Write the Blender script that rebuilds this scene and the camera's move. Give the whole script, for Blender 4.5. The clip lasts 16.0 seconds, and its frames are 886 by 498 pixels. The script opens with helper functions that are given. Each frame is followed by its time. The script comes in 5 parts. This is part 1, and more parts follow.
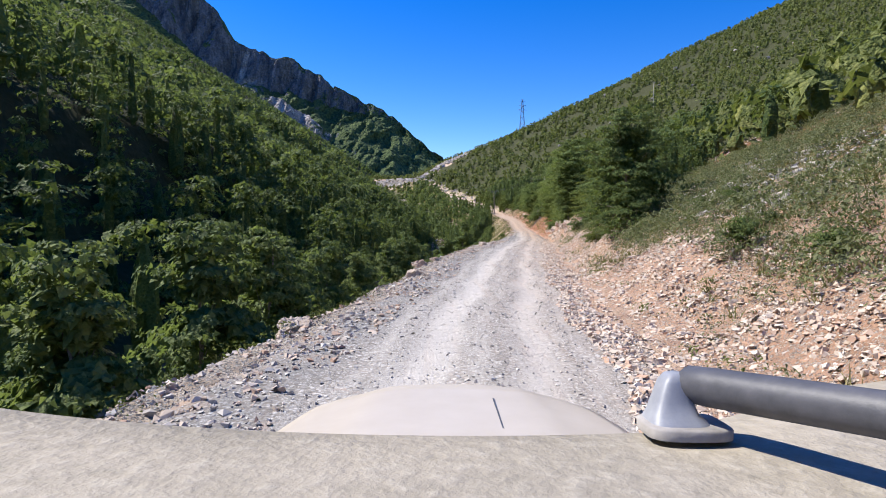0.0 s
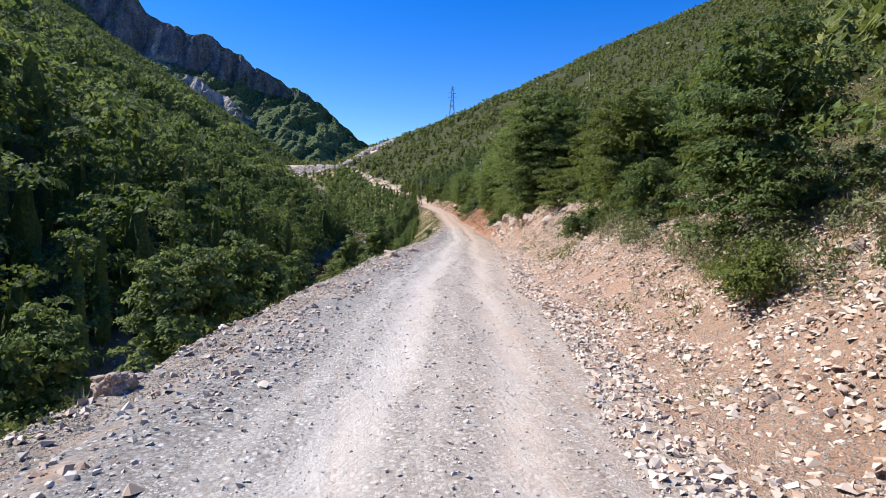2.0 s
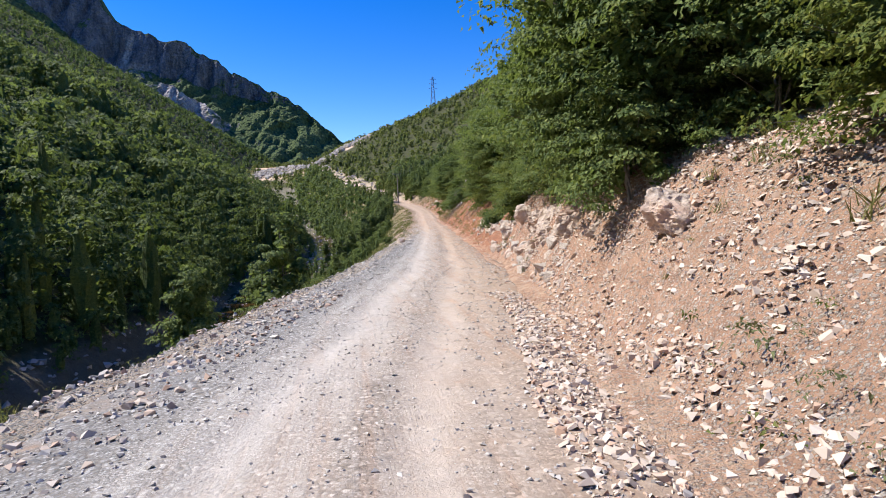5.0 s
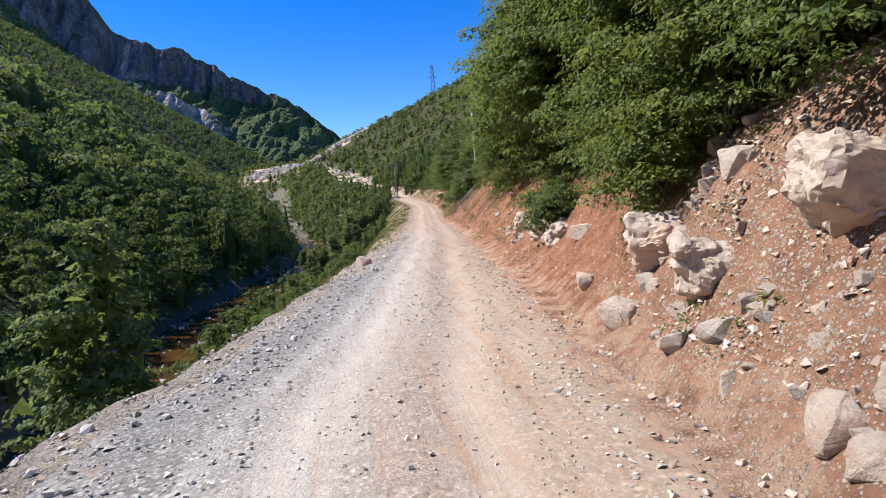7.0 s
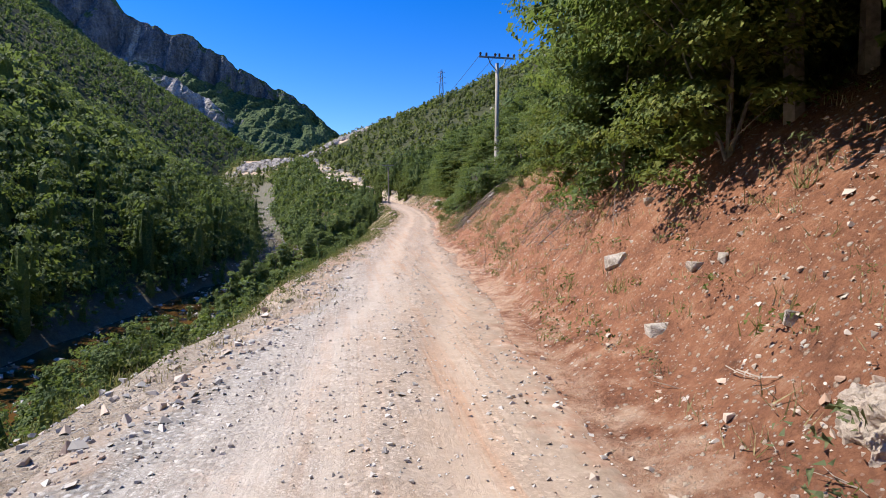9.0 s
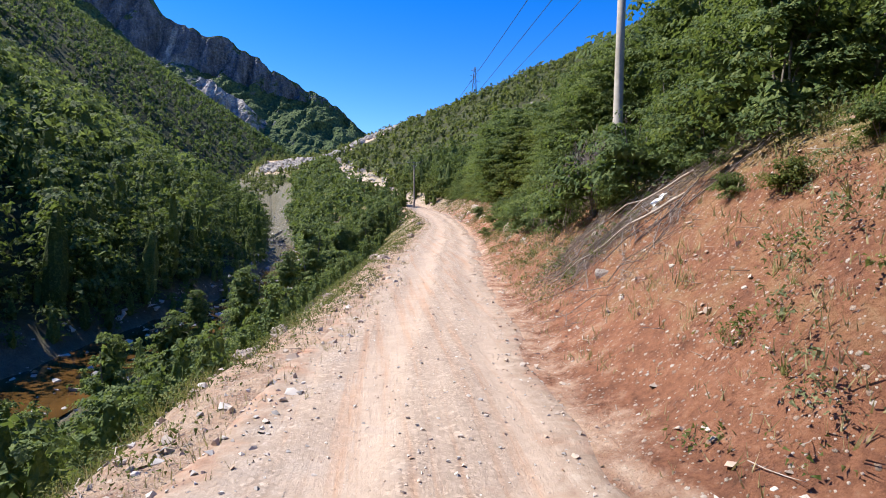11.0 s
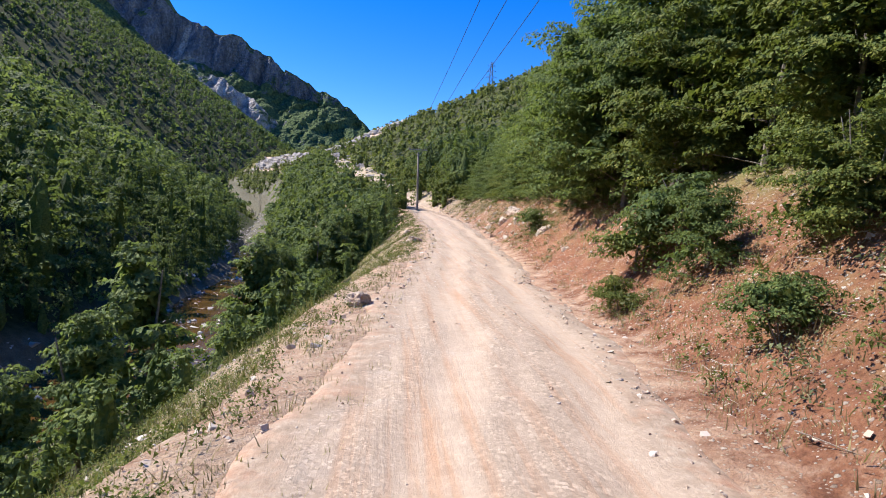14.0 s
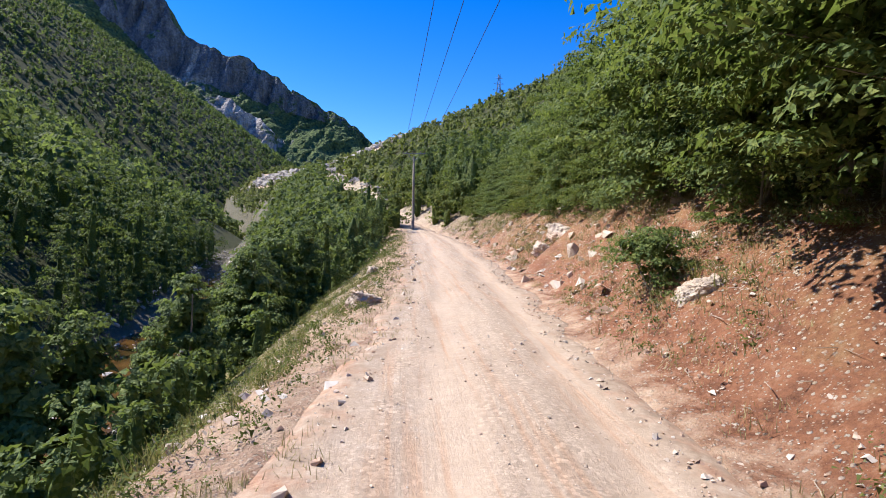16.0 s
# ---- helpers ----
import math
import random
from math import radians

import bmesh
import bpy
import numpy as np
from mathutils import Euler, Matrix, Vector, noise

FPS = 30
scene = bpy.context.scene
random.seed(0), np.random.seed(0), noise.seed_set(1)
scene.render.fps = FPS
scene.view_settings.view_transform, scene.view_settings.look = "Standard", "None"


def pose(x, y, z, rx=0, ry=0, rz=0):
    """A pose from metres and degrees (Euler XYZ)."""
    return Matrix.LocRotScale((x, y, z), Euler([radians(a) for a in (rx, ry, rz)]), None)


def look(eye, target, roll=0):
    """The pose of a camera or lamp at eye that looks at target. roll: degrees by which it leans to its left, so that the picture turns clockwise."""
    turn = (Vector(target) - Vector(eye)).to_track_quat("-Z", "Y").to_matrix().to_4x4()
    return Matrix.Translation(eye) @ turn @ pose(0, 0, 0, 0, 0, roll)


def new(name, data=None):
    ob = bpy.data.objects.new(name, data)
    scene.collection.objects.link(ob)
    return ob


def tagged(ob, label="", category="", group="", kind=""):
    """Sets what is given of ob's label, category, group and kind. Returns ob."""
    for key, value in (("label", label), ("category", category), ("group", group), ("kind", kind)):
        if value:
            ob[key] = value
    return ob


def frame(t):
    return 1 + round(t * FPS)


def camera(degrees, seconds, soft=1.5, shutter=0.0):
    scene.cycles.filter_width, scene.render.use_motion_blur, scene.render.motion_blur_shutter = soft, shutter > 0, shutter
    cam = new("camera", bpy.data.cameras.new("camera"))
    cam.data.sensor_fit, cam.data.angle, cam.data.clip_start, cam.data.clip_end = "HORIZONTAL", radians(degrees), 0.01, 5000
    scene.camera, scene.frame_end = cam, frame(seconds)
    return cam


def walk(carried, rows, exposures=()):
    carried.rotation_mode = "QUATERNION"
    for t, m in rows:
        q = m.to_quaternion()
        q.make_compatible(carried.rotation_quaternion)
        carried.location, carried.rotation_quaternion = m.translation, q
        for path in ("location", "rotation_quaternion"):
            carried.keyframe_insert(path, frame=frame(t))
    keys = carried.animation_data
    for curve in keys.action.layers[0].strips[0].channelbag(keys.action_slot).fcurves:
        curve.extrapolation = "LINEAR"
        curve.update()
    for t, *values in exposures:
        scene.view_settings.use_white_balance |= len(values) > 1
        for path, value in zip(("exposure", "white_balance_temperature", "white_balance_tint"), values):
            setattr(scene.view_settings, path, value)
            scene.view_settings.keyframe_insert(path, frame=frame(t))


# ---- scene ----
cam = camera(76.0, 16.0, soft=1.0)
PATH = [
    (0, (0.655, 0.048, 2.472), (0.702, 2.045, 2.378), 0.2),
    (0.5, (1.194, 5.608, 2.481), (1.308, 7.602, 2.374), 0.0),
    (1, (1.827, 11.054, 2.525), (2.009, 13.043, 2.417), 0.4),
    (1.5, (2.593, 16.236, 2.557), (2.835, 18.217, 2.434), 1.1),
    (2, (3.458, 21.101, 2.546), (3.759, 23.074, 2.425), 1.3),
    (2.5, (4.438, 25.801, 2.553), (4.758, 27.772, 2.438), 0.6),
    (3, (5.453, 30.364, 2.595), (5.793, 32.331, 2.474), -0.1),
    (3.5, (6.46, 34.782, 2.639), (6.808, 36.747, 2.518), -0.5),
    (3.7, (6.879, 36.545, 2.638), (7.217, 38.512, 2.518), -0.6),
    (5.8, (11.102, 55.757, 2.298), (11.459, 57.72, 2.157), -2.9),
    (6, (11.496, 57.635, 2.285), (11.854, 59.597, 2.133), -3.5),
    (6.5, (12.387, 62.436, 2.254), (12.71, 64.405, 2.109), -4.9),
    (7, (13.066, 67.364, 2.296), (13.369, 69.336, 2.153), -4.4),
    (7.5, (13.826, 72.292, 2.285), (14.117, 74.267, 2.151), -2.9),
    (8, (14.586, 77.182, 2.24), (14.886, 79.154, 2.102), -1.5),
    (8.5, (15.397, 81.984, 2.274), (15.713, 83.956, 2.164), -0.1),
    (9, (16.176, 86.686, 2.359), (16.5, 88.657, 2.255), 0.7),
    (9.2, (16.439, 88.54, 2.397), (16.762, 90.511, 2.291), 1.4),
    (11.3, (18.379, 107.996, 3.167), (18.582, 109.984, 3.078), 2.2),
    (11.5, (18.547, 109.887, 3.193), (18.752, 111.875, 3.108), 3.2),
    (12, (18.976, 114.585, 3.239), (19.156, 116.575, 3.146), 3.6),
    (12.5, (19.345, 119.185, 3.301), (19.51, 121.176, 3.209), 3.9),
    (13, (19.763, 123.588, 3.355), (19.92, 125.58, 3.264), 3.9),
    (13.5, (20.212, 127.809, 3.493), (20.373, 129.801, 3.413), 3.3),
    (14, (20.751, 131.895, 3.633), (20.943, 133.885, 3.555), 3.1),
    (14.5, (21.402, 135.835, 3.776), (21.631, 137.821, 3.716), 3.2),
    (15, (21.966, 139.766, 3.89), (22.199, 141.752, 3.836), 2.7),
    (15.5, (22.362, 143.639, 4.016), (22.553, 145.629, 3.966), 2.3),
    (16, (22.737, 147.568, 4.23), (22.898, 149.562, 4.213), 2.6),
]
walk(cam, [(t, look(eye, target, roll)) for t, eye, target, roll in PATH],
     exposures=[(0.0, 0.62), (3.7, 0.62), (9.2, 0.66), (11.3, 0.85), (16.0, 0.86)])

# ---- world, sun, exposure ----
SUN_EL, SUN_AZ = 50.0, -70.0      # degrees; azimuth from +y, to the right positive
world = bpy.data.worlds.new("sky")
scene.world = world
world.use_nodes = True
wn = world.node_tree.nodes
sky = wn.new("ShaderNodeTexSky")
sky.sky_type = "NISHITA"
sky.sun_disc = False
sky.sun_elevation = radians(SUN_EL)
sky.sun_rotation = radians(SUN_AZ)
sky.altitude = 900
sky.air_density = 1.0
sky.dust_density = 0.2
sky.ozone_density = 3.0
wn["Background"].inputs["Strength"].default_value = 0.085
hs = wn.new("ShaderNodeHueSaturation")
hs.inputs["Hue"].default_value = 0.518
hs.inputs["Saturation"].default_value = 1.45
hs.inputs["Value"].default_value = 1.6
world.node_tree.links.new(sky.outputs[0], hs.inputs["Color"])
world.node_tree.links.new(hs.outputs[0], wn["Background"].inputs["Color"])
sun = new("sun", bpy.data.lights.new("sun", "SUN"))
sun.data.energy, sun.data.angle, sun.data.color = 5.0, radians(0.53), (1.0, 0.955, 0.885)
sdir = Vector((math.sin(radians(SUN_AZ)) * math.cos(radians(SUN_EL)),
               math.cos(radians(SUN_AZ)) * math.cos(radians(SUN_EL)), math.sin(radians(SUN_EL))))
sun.matrix_world = look(sdir * 100, (0, 0, 0))

# ---- materials ----


class Mat:
    """A node material with short helpers."""

    def __init__(self, name):
        self.m = bpy.data.materials.new(name)
        self.m.use_nodes = True
        self.t = self.m.node_tree
        self.b = self.t.nodes["Principled BSDF"]
        self.out = self.t.nodes["Material Output"]
        self.co = self.t.nodes.new("ShaderNodeTexCoord").outputs["Object"]

    def node(self, kind, **inputs):
        n = self.t.nodes.new(kind)
        for k, v in inputs.items():
            s = n.inputs[k.replace("_", " ")]
            if hasattr(v, "links"):
                self.t.links.new(v, s)
            else:
                s.default_value = v
        return n

    def link(self, a, b):
        self.t.links.new(a, b)

    def noise(self, scale, detail=4.0, rough=0.6, co=None):
        return self.node("ShaderNodeTexNoise", Vector=co or self.co, Scale=scale, Detail=detail, Roughness=rough).outputs["Fac"]

    def vor(self, scale, co=None, feature="F1", out="Distance"):
        n = self.node("ShaderNodeTexVoronoi", Vector=co or self.co, Scale=scale)
        n.feature = feature
        return n.outputs[out]

    def cells(self, scale):
        """Two random values and the distance from the middle of each cell."""
        n = self.node("ShaderNodeTexVoronoi", Vector=self.co, Scale=scale)
        sep = self.node("ShaderNodeSeparateColor", Color=n.outputs["Color"])
        return sep.outputs[0], sep.outputs[1], n.outputs["Distance"]

    def fmix(self, fac, a, b):
        n = self.t.nodes.new("ShaderNodeMix")
        for k, v in ((0, fac), (2, a), (3, b)):
            self.link(v, n.inputs[k])
        return n.outputs[0]

    def ramp(self, fac, *stops):
        n = self.t.nodes.new("ShaderNodeValToRGB")
        self.link(fac, n.inputs[0])
        e = n.color_ramp.elements
        while len(e) < len(stops):
            e.new(0.5)
        for el, (p, c) in zip(e, stops):
            el.position = p
            el.color = (*c, 1) if len(c) == 3 else c
        return n.outputs[0]

    def mask(self, fac, lo, hi):
        n = self.node("ShaderNodeMapRange", Value=fac)
        n.inputs["From Min"].default_value, n.inputs["From Max"].default_value = lo, hi
        return n.outputs[0]

    def mix(self, fac, a, b, mode="MIX"):
        n = self.t.nodes.new("ShaderNodeMix")
        n.data_type, n.blend_type = "RGBA", mode
        for k, v in ((0, fac), (6, a), (7, b)):
            if hasattr(v, "links"):
                self.link(v, n.inputs[k])
            else:
                n.inputs[k].default_value = v if k == 0 else (*v, 1)
        return n.outputs[2]

    def math(self, op, a, b=0.0):
        n = self.t.nodes.new("ShaderNodeMath")
        n.operation = op
        for k, v in ((0, a), (1, b)):
            if hasattr(v, "links"):
                self.link(v, n.inputs[k])
            else:
                n.inputs[k].default_value = v
        return n.outputs[0]

    def attr(self, name):
        n = self.t.nodes.new("ShaderNodeAttribute")
        n.attribute_name = name
        return n.outputs["Fac"]

    def obrand(self):
        return self.t.nodes.new("ShaderNodeObjectInfo").outputs["Random"]

    def island(self):
        return self.t.nodes.new("ShaderNodeNewGeometry").outputs["Random Per Island"]

    def bump(self, height, strength=0.5, dist=0.05):
        n = self.node("ShaderNodeBump", Height=height, Strength=strength, Distance=dist)
        self.link(n.outputs[0], self.b.inputs["Normal"])

    def done(self, color, rough=0.9, metal=0.0, spec=0.3):
        for k, v in (("Base Color", color), ("Roughness", rough), ("Metallic", metal), ("Specular IOR Level", spec)):
            s = self.b.inputs[k]
            if hasattr(v, "links"):
                self.link(v, s)
            else:
                s.default_value = (*v, 1) if k == "Base Color" else v
        return self.m


def mat_road():
    m = Mat("gravel_road")
    big = m.noise(0.25, 3)
    mid = m.noise(1.6, 6, 0.7)
    r1, _, d1 = m.cells(24.0)
    r2, _, d2 = m.cells(52.0)
    coarse = m.mask(m.noise(2.6, 5, 0.7), 0.42, 0.56)
    tone = m.fmix(coarse, r2, r1)
    gap = m.fmix(coarse, d2, d1)
    c = m.ramp(tone, (0.0, (0.15, 0.145, 0.135)), (0.45, (0.30, 0.285, 0.265)), (0.8, (0.45, 0.43, 0.40)), (1.0, (0.66, 0.63, 0.59)))
    loose = m.math("SUBTRACT", 1.0, m.math("MULTIPLY", m.mask(m.attr("tan"), 0.2, 1.0), 0.8))
    c = m.mix(m.math("MULTIPLY", m.mask(gap, 0.42, 0.62), m.math("MULTIPLY", loose, 0.6)), c, (0.24, 0.20, 0.16))
    dust = m.ramp(m.noise(5.0, 7, 0.75), (0.3, (0.43, 0.40, 0.365)), (0.7, (0.60, 0.56, 0.51)))
    along = m.node("ShaderNodeMapping", Vector=m.co)
    along.inputs["Rotation"].default_value = (0, 0, 0.17)
    along.inputs["Scale"].default_value = (5.0, 0.16, 1.0)
    st = m.noise(1.0, 7, 0.7, along.outputs[0])
    dusty = m.math("ADD", m.math("MULTIPLY", m.attr("track"), 0.85), m.math("ADD", m.mask(mid, 0.58, 1.2), m.math("MULTIPLY", m.mask(st, 0.5, 0.75), 0.35)))
    c = m.mix(m.math("MULTIPLY", m.mask(dusty, 0.12, 0.95), 0.85), c, dust)
    tan = m.mask(m.math("MULTIPLY", m.attr("tan"), m.math("ADD", mid, 0.5)), 0.1, 0.85)
    c = m.mix(tan, c, m.mix(0.45, m.mix(1.0, c, (0.98, 0.80, 0.66), "MULTIPLY"), m.ramp(m.noise(3.4, 7, 0.75), (0.3, (0.36, 0.265, 0.195)), (0.7, (0.49, 0.385, 0.295)))))
    rust = m.math("MULTIPLY", m.mask(st, 0.5, 0.3), m.math("ADD", m.math("MULTIPLY", tan, 0.5), 0.12))
    c = m.mix(rust, c, m.mix(1.0, c, (0.96, 0.66, 0.47), "MULTIPLY"))
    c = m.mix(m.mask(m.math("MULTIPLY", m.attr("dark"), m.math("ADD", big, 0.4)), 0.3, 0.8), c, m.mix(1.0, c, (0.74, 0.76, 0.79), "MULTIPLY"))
    dirt = m.ramp(m.noise(4.0, 7, 0.75), (0.3, (0.23, 0.165, 0.115)), (0.53, (0.36, 0.27, 0.20)), (0.72, (0.50, 0.41, 0.32)))
    c = m.mix(m.mask(m.math("ADD", m.attr("edge"), m.math("MULTIPLY", m.math("SUBTRACT", mid, 0.5), 2.2)), 0.3, 0.95), c, dirt)
    redd = m.ramp(m.noise(5.0, 7, 0.75), (0.36, (0.26, 0.125, 0.075)), (0.5, (0.42, 0.24, 0.155)), (0.64, (0.54, 0.40, 0.295)))
    c = m.mix(m.mask(m.math("ADD", m.attr("red"), m.math("MULTIPLY", m.math("SUBTRACT", mid, 0.5), 2.4)), 0.3, 0.9), c, redd)
    h = m.math("ADD", m.math("MULTIPLY", m.fmix(coarse, m.math("MULTIPLY", d2, 0.5), d1), m.math("MULTIPLY", loose, -0.9)), m.math("ADD", m.math("MULTIPLY", m.noise(20.0, 10, 0.8), 0.9), m.math("MULTIPLY", st, 1.2)))
    m.bump(h, 0.6, 0.026)
    return m.done(c, 0.95, 0, 0.2)


def mat_ground():
    m = Mat("hillside_soil")
    big = m.noise(0.35, 4)
    mid = m.noise(2.0, 6, 0.7)
    fine = m.noise(14.0, 8, 0.75)
    soil = m.math("ADD", m.math("MULTIPLY", mid, 0.55), m.math("MULTIPLY", fine, 0.45))
    dirt = m.ramp(soil, (0.38, (0.27, 0.205, 0.15)), (0.50, (0.45, 0.36, 0.275)), (0.62, (0.60, 0.515, 0.425)))
    red = m.ramp(soil, (0.37, (0.13, 0.060, 0.037)), (0.46, (0.235, 0.104, 0.060)), (0.54, (0.31, 0.140, 0.078)), (0.64, (0.39, 0.225, 0.145)))
    c = m.mix(m.mask(m.math("MULTIPLY", m.attr("red"), m.math("ADD", big, 0.55)), 0.25, 0.75), dirt, red)
    grass = m.ramp(m.math("ADD", m.math("MULTIPLY", fine, 0.6), m.math("MULTIPLY", m.noise(45.0, 4, 0.7), 0.4)), (0.32, (0.085, 0.08, 0.025)), (0.5, (0.19, 0.165, 0.065)), (0.68, (0.36, 0.30, 0.155)))
    c = m.mix(m.mask(m.math("MULTIPLY", m.attr("grass"), m.math("ADD", mid, 0.45)), 0.38, 0.66), c, grass)
    c = m.mix(m.math("MULTIPLY", m.mask(m.math("MULTIPLY", m.attr("scree"), m.math("ADD", mid, 0.5)), 0.35, 0.85), 0.85), c, m.mix(0.6, c, (0.66, 0.45, 0.31)))
    # stones bedded in the soil, in two sizes
    h = m.math("MULTIPLY", m.noise(6.0, 10, 0.8), 0.7)
    grey = m.mask(m.attr("grit"), 0.1, 0.6)
    for scale, rim, dist in ((17.0, 0.47, 0.7), (41.0, 0.53, 0.4)):
        ra, rb, d = m.cells(scale)
        want = m.math("ADD", m.math("MULTIPLY", m.attr("scree"), m.math("MULTIPLY", m.math("ADD", mid, big), 0.75)), m.math("MULTIPLY", m.attr("grit"), 0.95))
        there = m.math("MULTIPLY", m.mask(m.math("SUBTRACT", want, rb), 0.0, 0.06), m.mask(m.math("ADD", d, m.math("MULTIPLY", m.noise(38.0, 4, 0.7), 0.7)), rim + 0.36, rim + 0.28))
        warm = m.ramp(ra, (0.0, (0.27, 0.19, 0.14)), (0.3, (0.46, 0.37, 0.29)), (0.6, (0.58, 0.51, 0.43)), (0.85, (0.43, 0.29, 0.21)), (1.0, (0.64, 0.58, 0.51)))
        cool = m.ramp(ra, (0.0, (0.13, 0.127, 0.12)), (0.5, (0.27, 0.26, 0.245)), (1.0, (0.52, 0.50, 0.46)))
        c = m.mix(there, c, m.mix(grey, warm, cool))
        h = m.math("ADD", h, m.math("MULTIPLY", there, m.math("MULTIPLY", m.math("SUBTRACT", 0.8, d), dist)))
    # forest floor: brown-green litter, darkened to put the shade under trees into its colour
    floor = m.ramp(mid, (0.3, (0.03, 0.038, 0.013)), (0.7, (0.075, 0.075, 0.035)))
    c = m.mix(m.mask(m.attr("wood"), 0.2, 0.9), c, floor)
    pale = m.ramp(m.noise(5.0, 7, 0.75), (0.3, (0.44, 0.29, 0.19)), (0.5, (0.56, 0.41, 0.295)), (0.7, (0.66, 0.52, 0.395)))
    c = m.mix(m.math("MULTIPLY", m.mask(m.math("ADD", m.attr("dust"), m.math("MULTIPLY", m.math("SUBTRACT", mid, 0.5), 2.0)), 0.3, 0.95), 0.85), c, pale)
    h = m.math("ADD", h, m.math("MULTIPLY", m.noise(30.0, 6, 0.7), 0.35))
    h = m.math("ADD", h, m.math("MULTIPLY", m.noise(1.7, 5, 0.6), 1.4))
    m.bump(h, 1.0, 0.085)
    return m.done(c, 0.96, 0, 0.15)


def mat_leaf(name, dark, light, yellow, trans=0.3, grain=11.0):
    m = Mat(name)
    r = m.island()
    tone = m.math("ADD", m.obrand(), m.attr("tone"))
    tone = m.math("FRACT", tone)
    c = m.ramp(r, (0.0, dark), (0.75, light), (1.0, yellow))
    c = m.mix(m.math("MULTIPLY", m.mask(tone, 0.5, 1.0), 0.45), c, m.mix(0.5, c, yellow))
    c = m.mix(m.math("MULTIPLY", m.mask(tone, 0.5, 0.0), 0.55), c, dark)
    v = m.mask(m.noise(0.8, 3), 0.35, 0.68)
    c = m.mix(m.math("MULTIPLY", v, 0.4), c, m.mix(0.7, c, dark))
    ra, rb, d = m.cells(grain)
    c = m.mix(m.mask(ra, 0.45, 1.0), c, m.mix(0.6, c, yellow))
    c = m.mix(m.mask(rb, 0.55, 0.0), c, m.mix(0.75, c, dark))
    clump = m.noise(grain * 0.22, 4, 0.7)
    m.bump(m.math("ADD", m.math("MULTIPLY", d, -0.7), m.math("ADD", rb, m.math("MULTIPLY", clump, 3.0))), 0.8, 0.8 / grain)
    m.done(c, 0.65, 0, 0.18)
    tr = m.node("ShaderNodeBsdfTranslucent", Color=m.mix(0.35, c, (0.28, 0.36, 0.05)))
    mx = m.node("ShaderNodeMixShader", Fac=trans)
    m.link(m.b.outputs[0], mx.inputs[1])
    m.link(tr.outputs[0], mx.inputs[2])
    m.link(mx.outputs[0], m.out.inputs[0])
    return m.m


def mat_bark():
    m = Mat("grey_bark")
    n = m.noise(9.0, 6, 0.7)
    m.bump(n, 0.6, 0.02)
    return m.done(m.ramp(n, (0.3, (0.10, 0.085, 0.07)), (0.7, (0.30, 0.27, 0.23))), 0.9)


def mat_rock(name, a, b, stain, warm):
    m = Mat(name)
    n = m.noise(1.3, 8, 0.7)
    f = m.noise(7.0, 8, 0.75)
    c = m.ramp(m.math("ADD", m.math("MULTIPLY", n, 0.5), m.math("MULTIPLY", f, 0.5)), (0.3, stain), (0.47, a), (0.68, b))
    c = m.mix(m.mask(m.noise(0.9, 4), 0.5, 0.75), c, warm)
    c = m.mix(m.math("MULTIPLY", m.obrand(), 0.25), c, m.mix(0.4, c, warm))
    crack = m.vor(2.6, feature="DISTANCE_TO_EDGE")
    h = m.math("ADD", m.math("MULTIPLY", m.mask(crack, 0.0, 0.12), 0.12), m.math("ADD", f, m.math("MULTIPLY", n, 1.2)))
    c = m.mix(m.math("MULTIPLY", m.mask(crack, 0.03, 0.0), 0.2), c, stain)
    m.bump(h, 1.0, 0.045)
    return m.done(c, 0.92, 0, 0.25)


def mat_plain(name, c1, c2, scale=6.0, rough=0.7, metal=0.0, bump=0.2, spec=0.4):
    m = Mat(name)
    n = m.noise(scale, 6, 0.65)
    if bump:
        m.bump(n, bump, 0.01)
    return m.done(m.ramp(n, (0.3, c1), (0.7, c2)), rough, metal, spec)


M_ROAD = mat_road()
M_GROUND = mat_ground()
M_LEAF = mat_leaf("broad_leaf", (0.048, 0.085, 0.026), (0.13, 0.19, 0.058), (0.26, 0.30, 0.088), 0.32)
# broad leaf again, lighter and more translucent: sunlight put into the colour
M_LEAFH = mat_leaf("sunlit_tone_broad_leaf", (0.075, 0.118, 0.042), (0.18, 0.245, 0.085), (0.30, 0.34, 0.115), 0.42, 8.0)
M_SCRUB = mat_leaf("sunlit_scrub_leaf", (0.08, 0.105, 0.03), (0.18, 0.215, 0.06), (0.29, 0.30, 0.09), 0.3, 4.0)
# hornbeam copy of the broad leaf, brightened to look sunlit
M_LEAFN = mat_leaf("sunlit_tone_hornbeam_leaf", (0.062, 0.105, 0.03), (0.155, 0.22, 0.066), (0.28, 0.32, 0.095), 0.40)
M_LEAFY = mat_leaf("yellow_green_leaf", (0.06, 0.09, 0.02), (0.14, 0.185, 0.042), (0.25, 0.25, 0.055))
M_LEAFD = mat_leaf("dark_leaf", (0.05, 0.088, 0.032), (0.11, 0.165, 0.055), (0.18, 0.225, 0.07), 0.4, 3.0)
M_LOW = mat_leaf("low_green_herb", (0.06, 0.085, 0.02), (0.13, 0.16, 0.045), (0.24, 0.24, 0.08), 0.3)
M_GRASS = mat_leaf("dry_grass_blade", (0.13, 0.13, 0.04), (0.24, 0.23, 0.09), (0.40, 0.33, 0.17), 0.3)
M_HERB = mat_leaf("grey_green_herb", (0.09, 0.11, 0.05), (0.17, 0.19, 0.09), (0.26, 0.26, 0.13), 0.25)
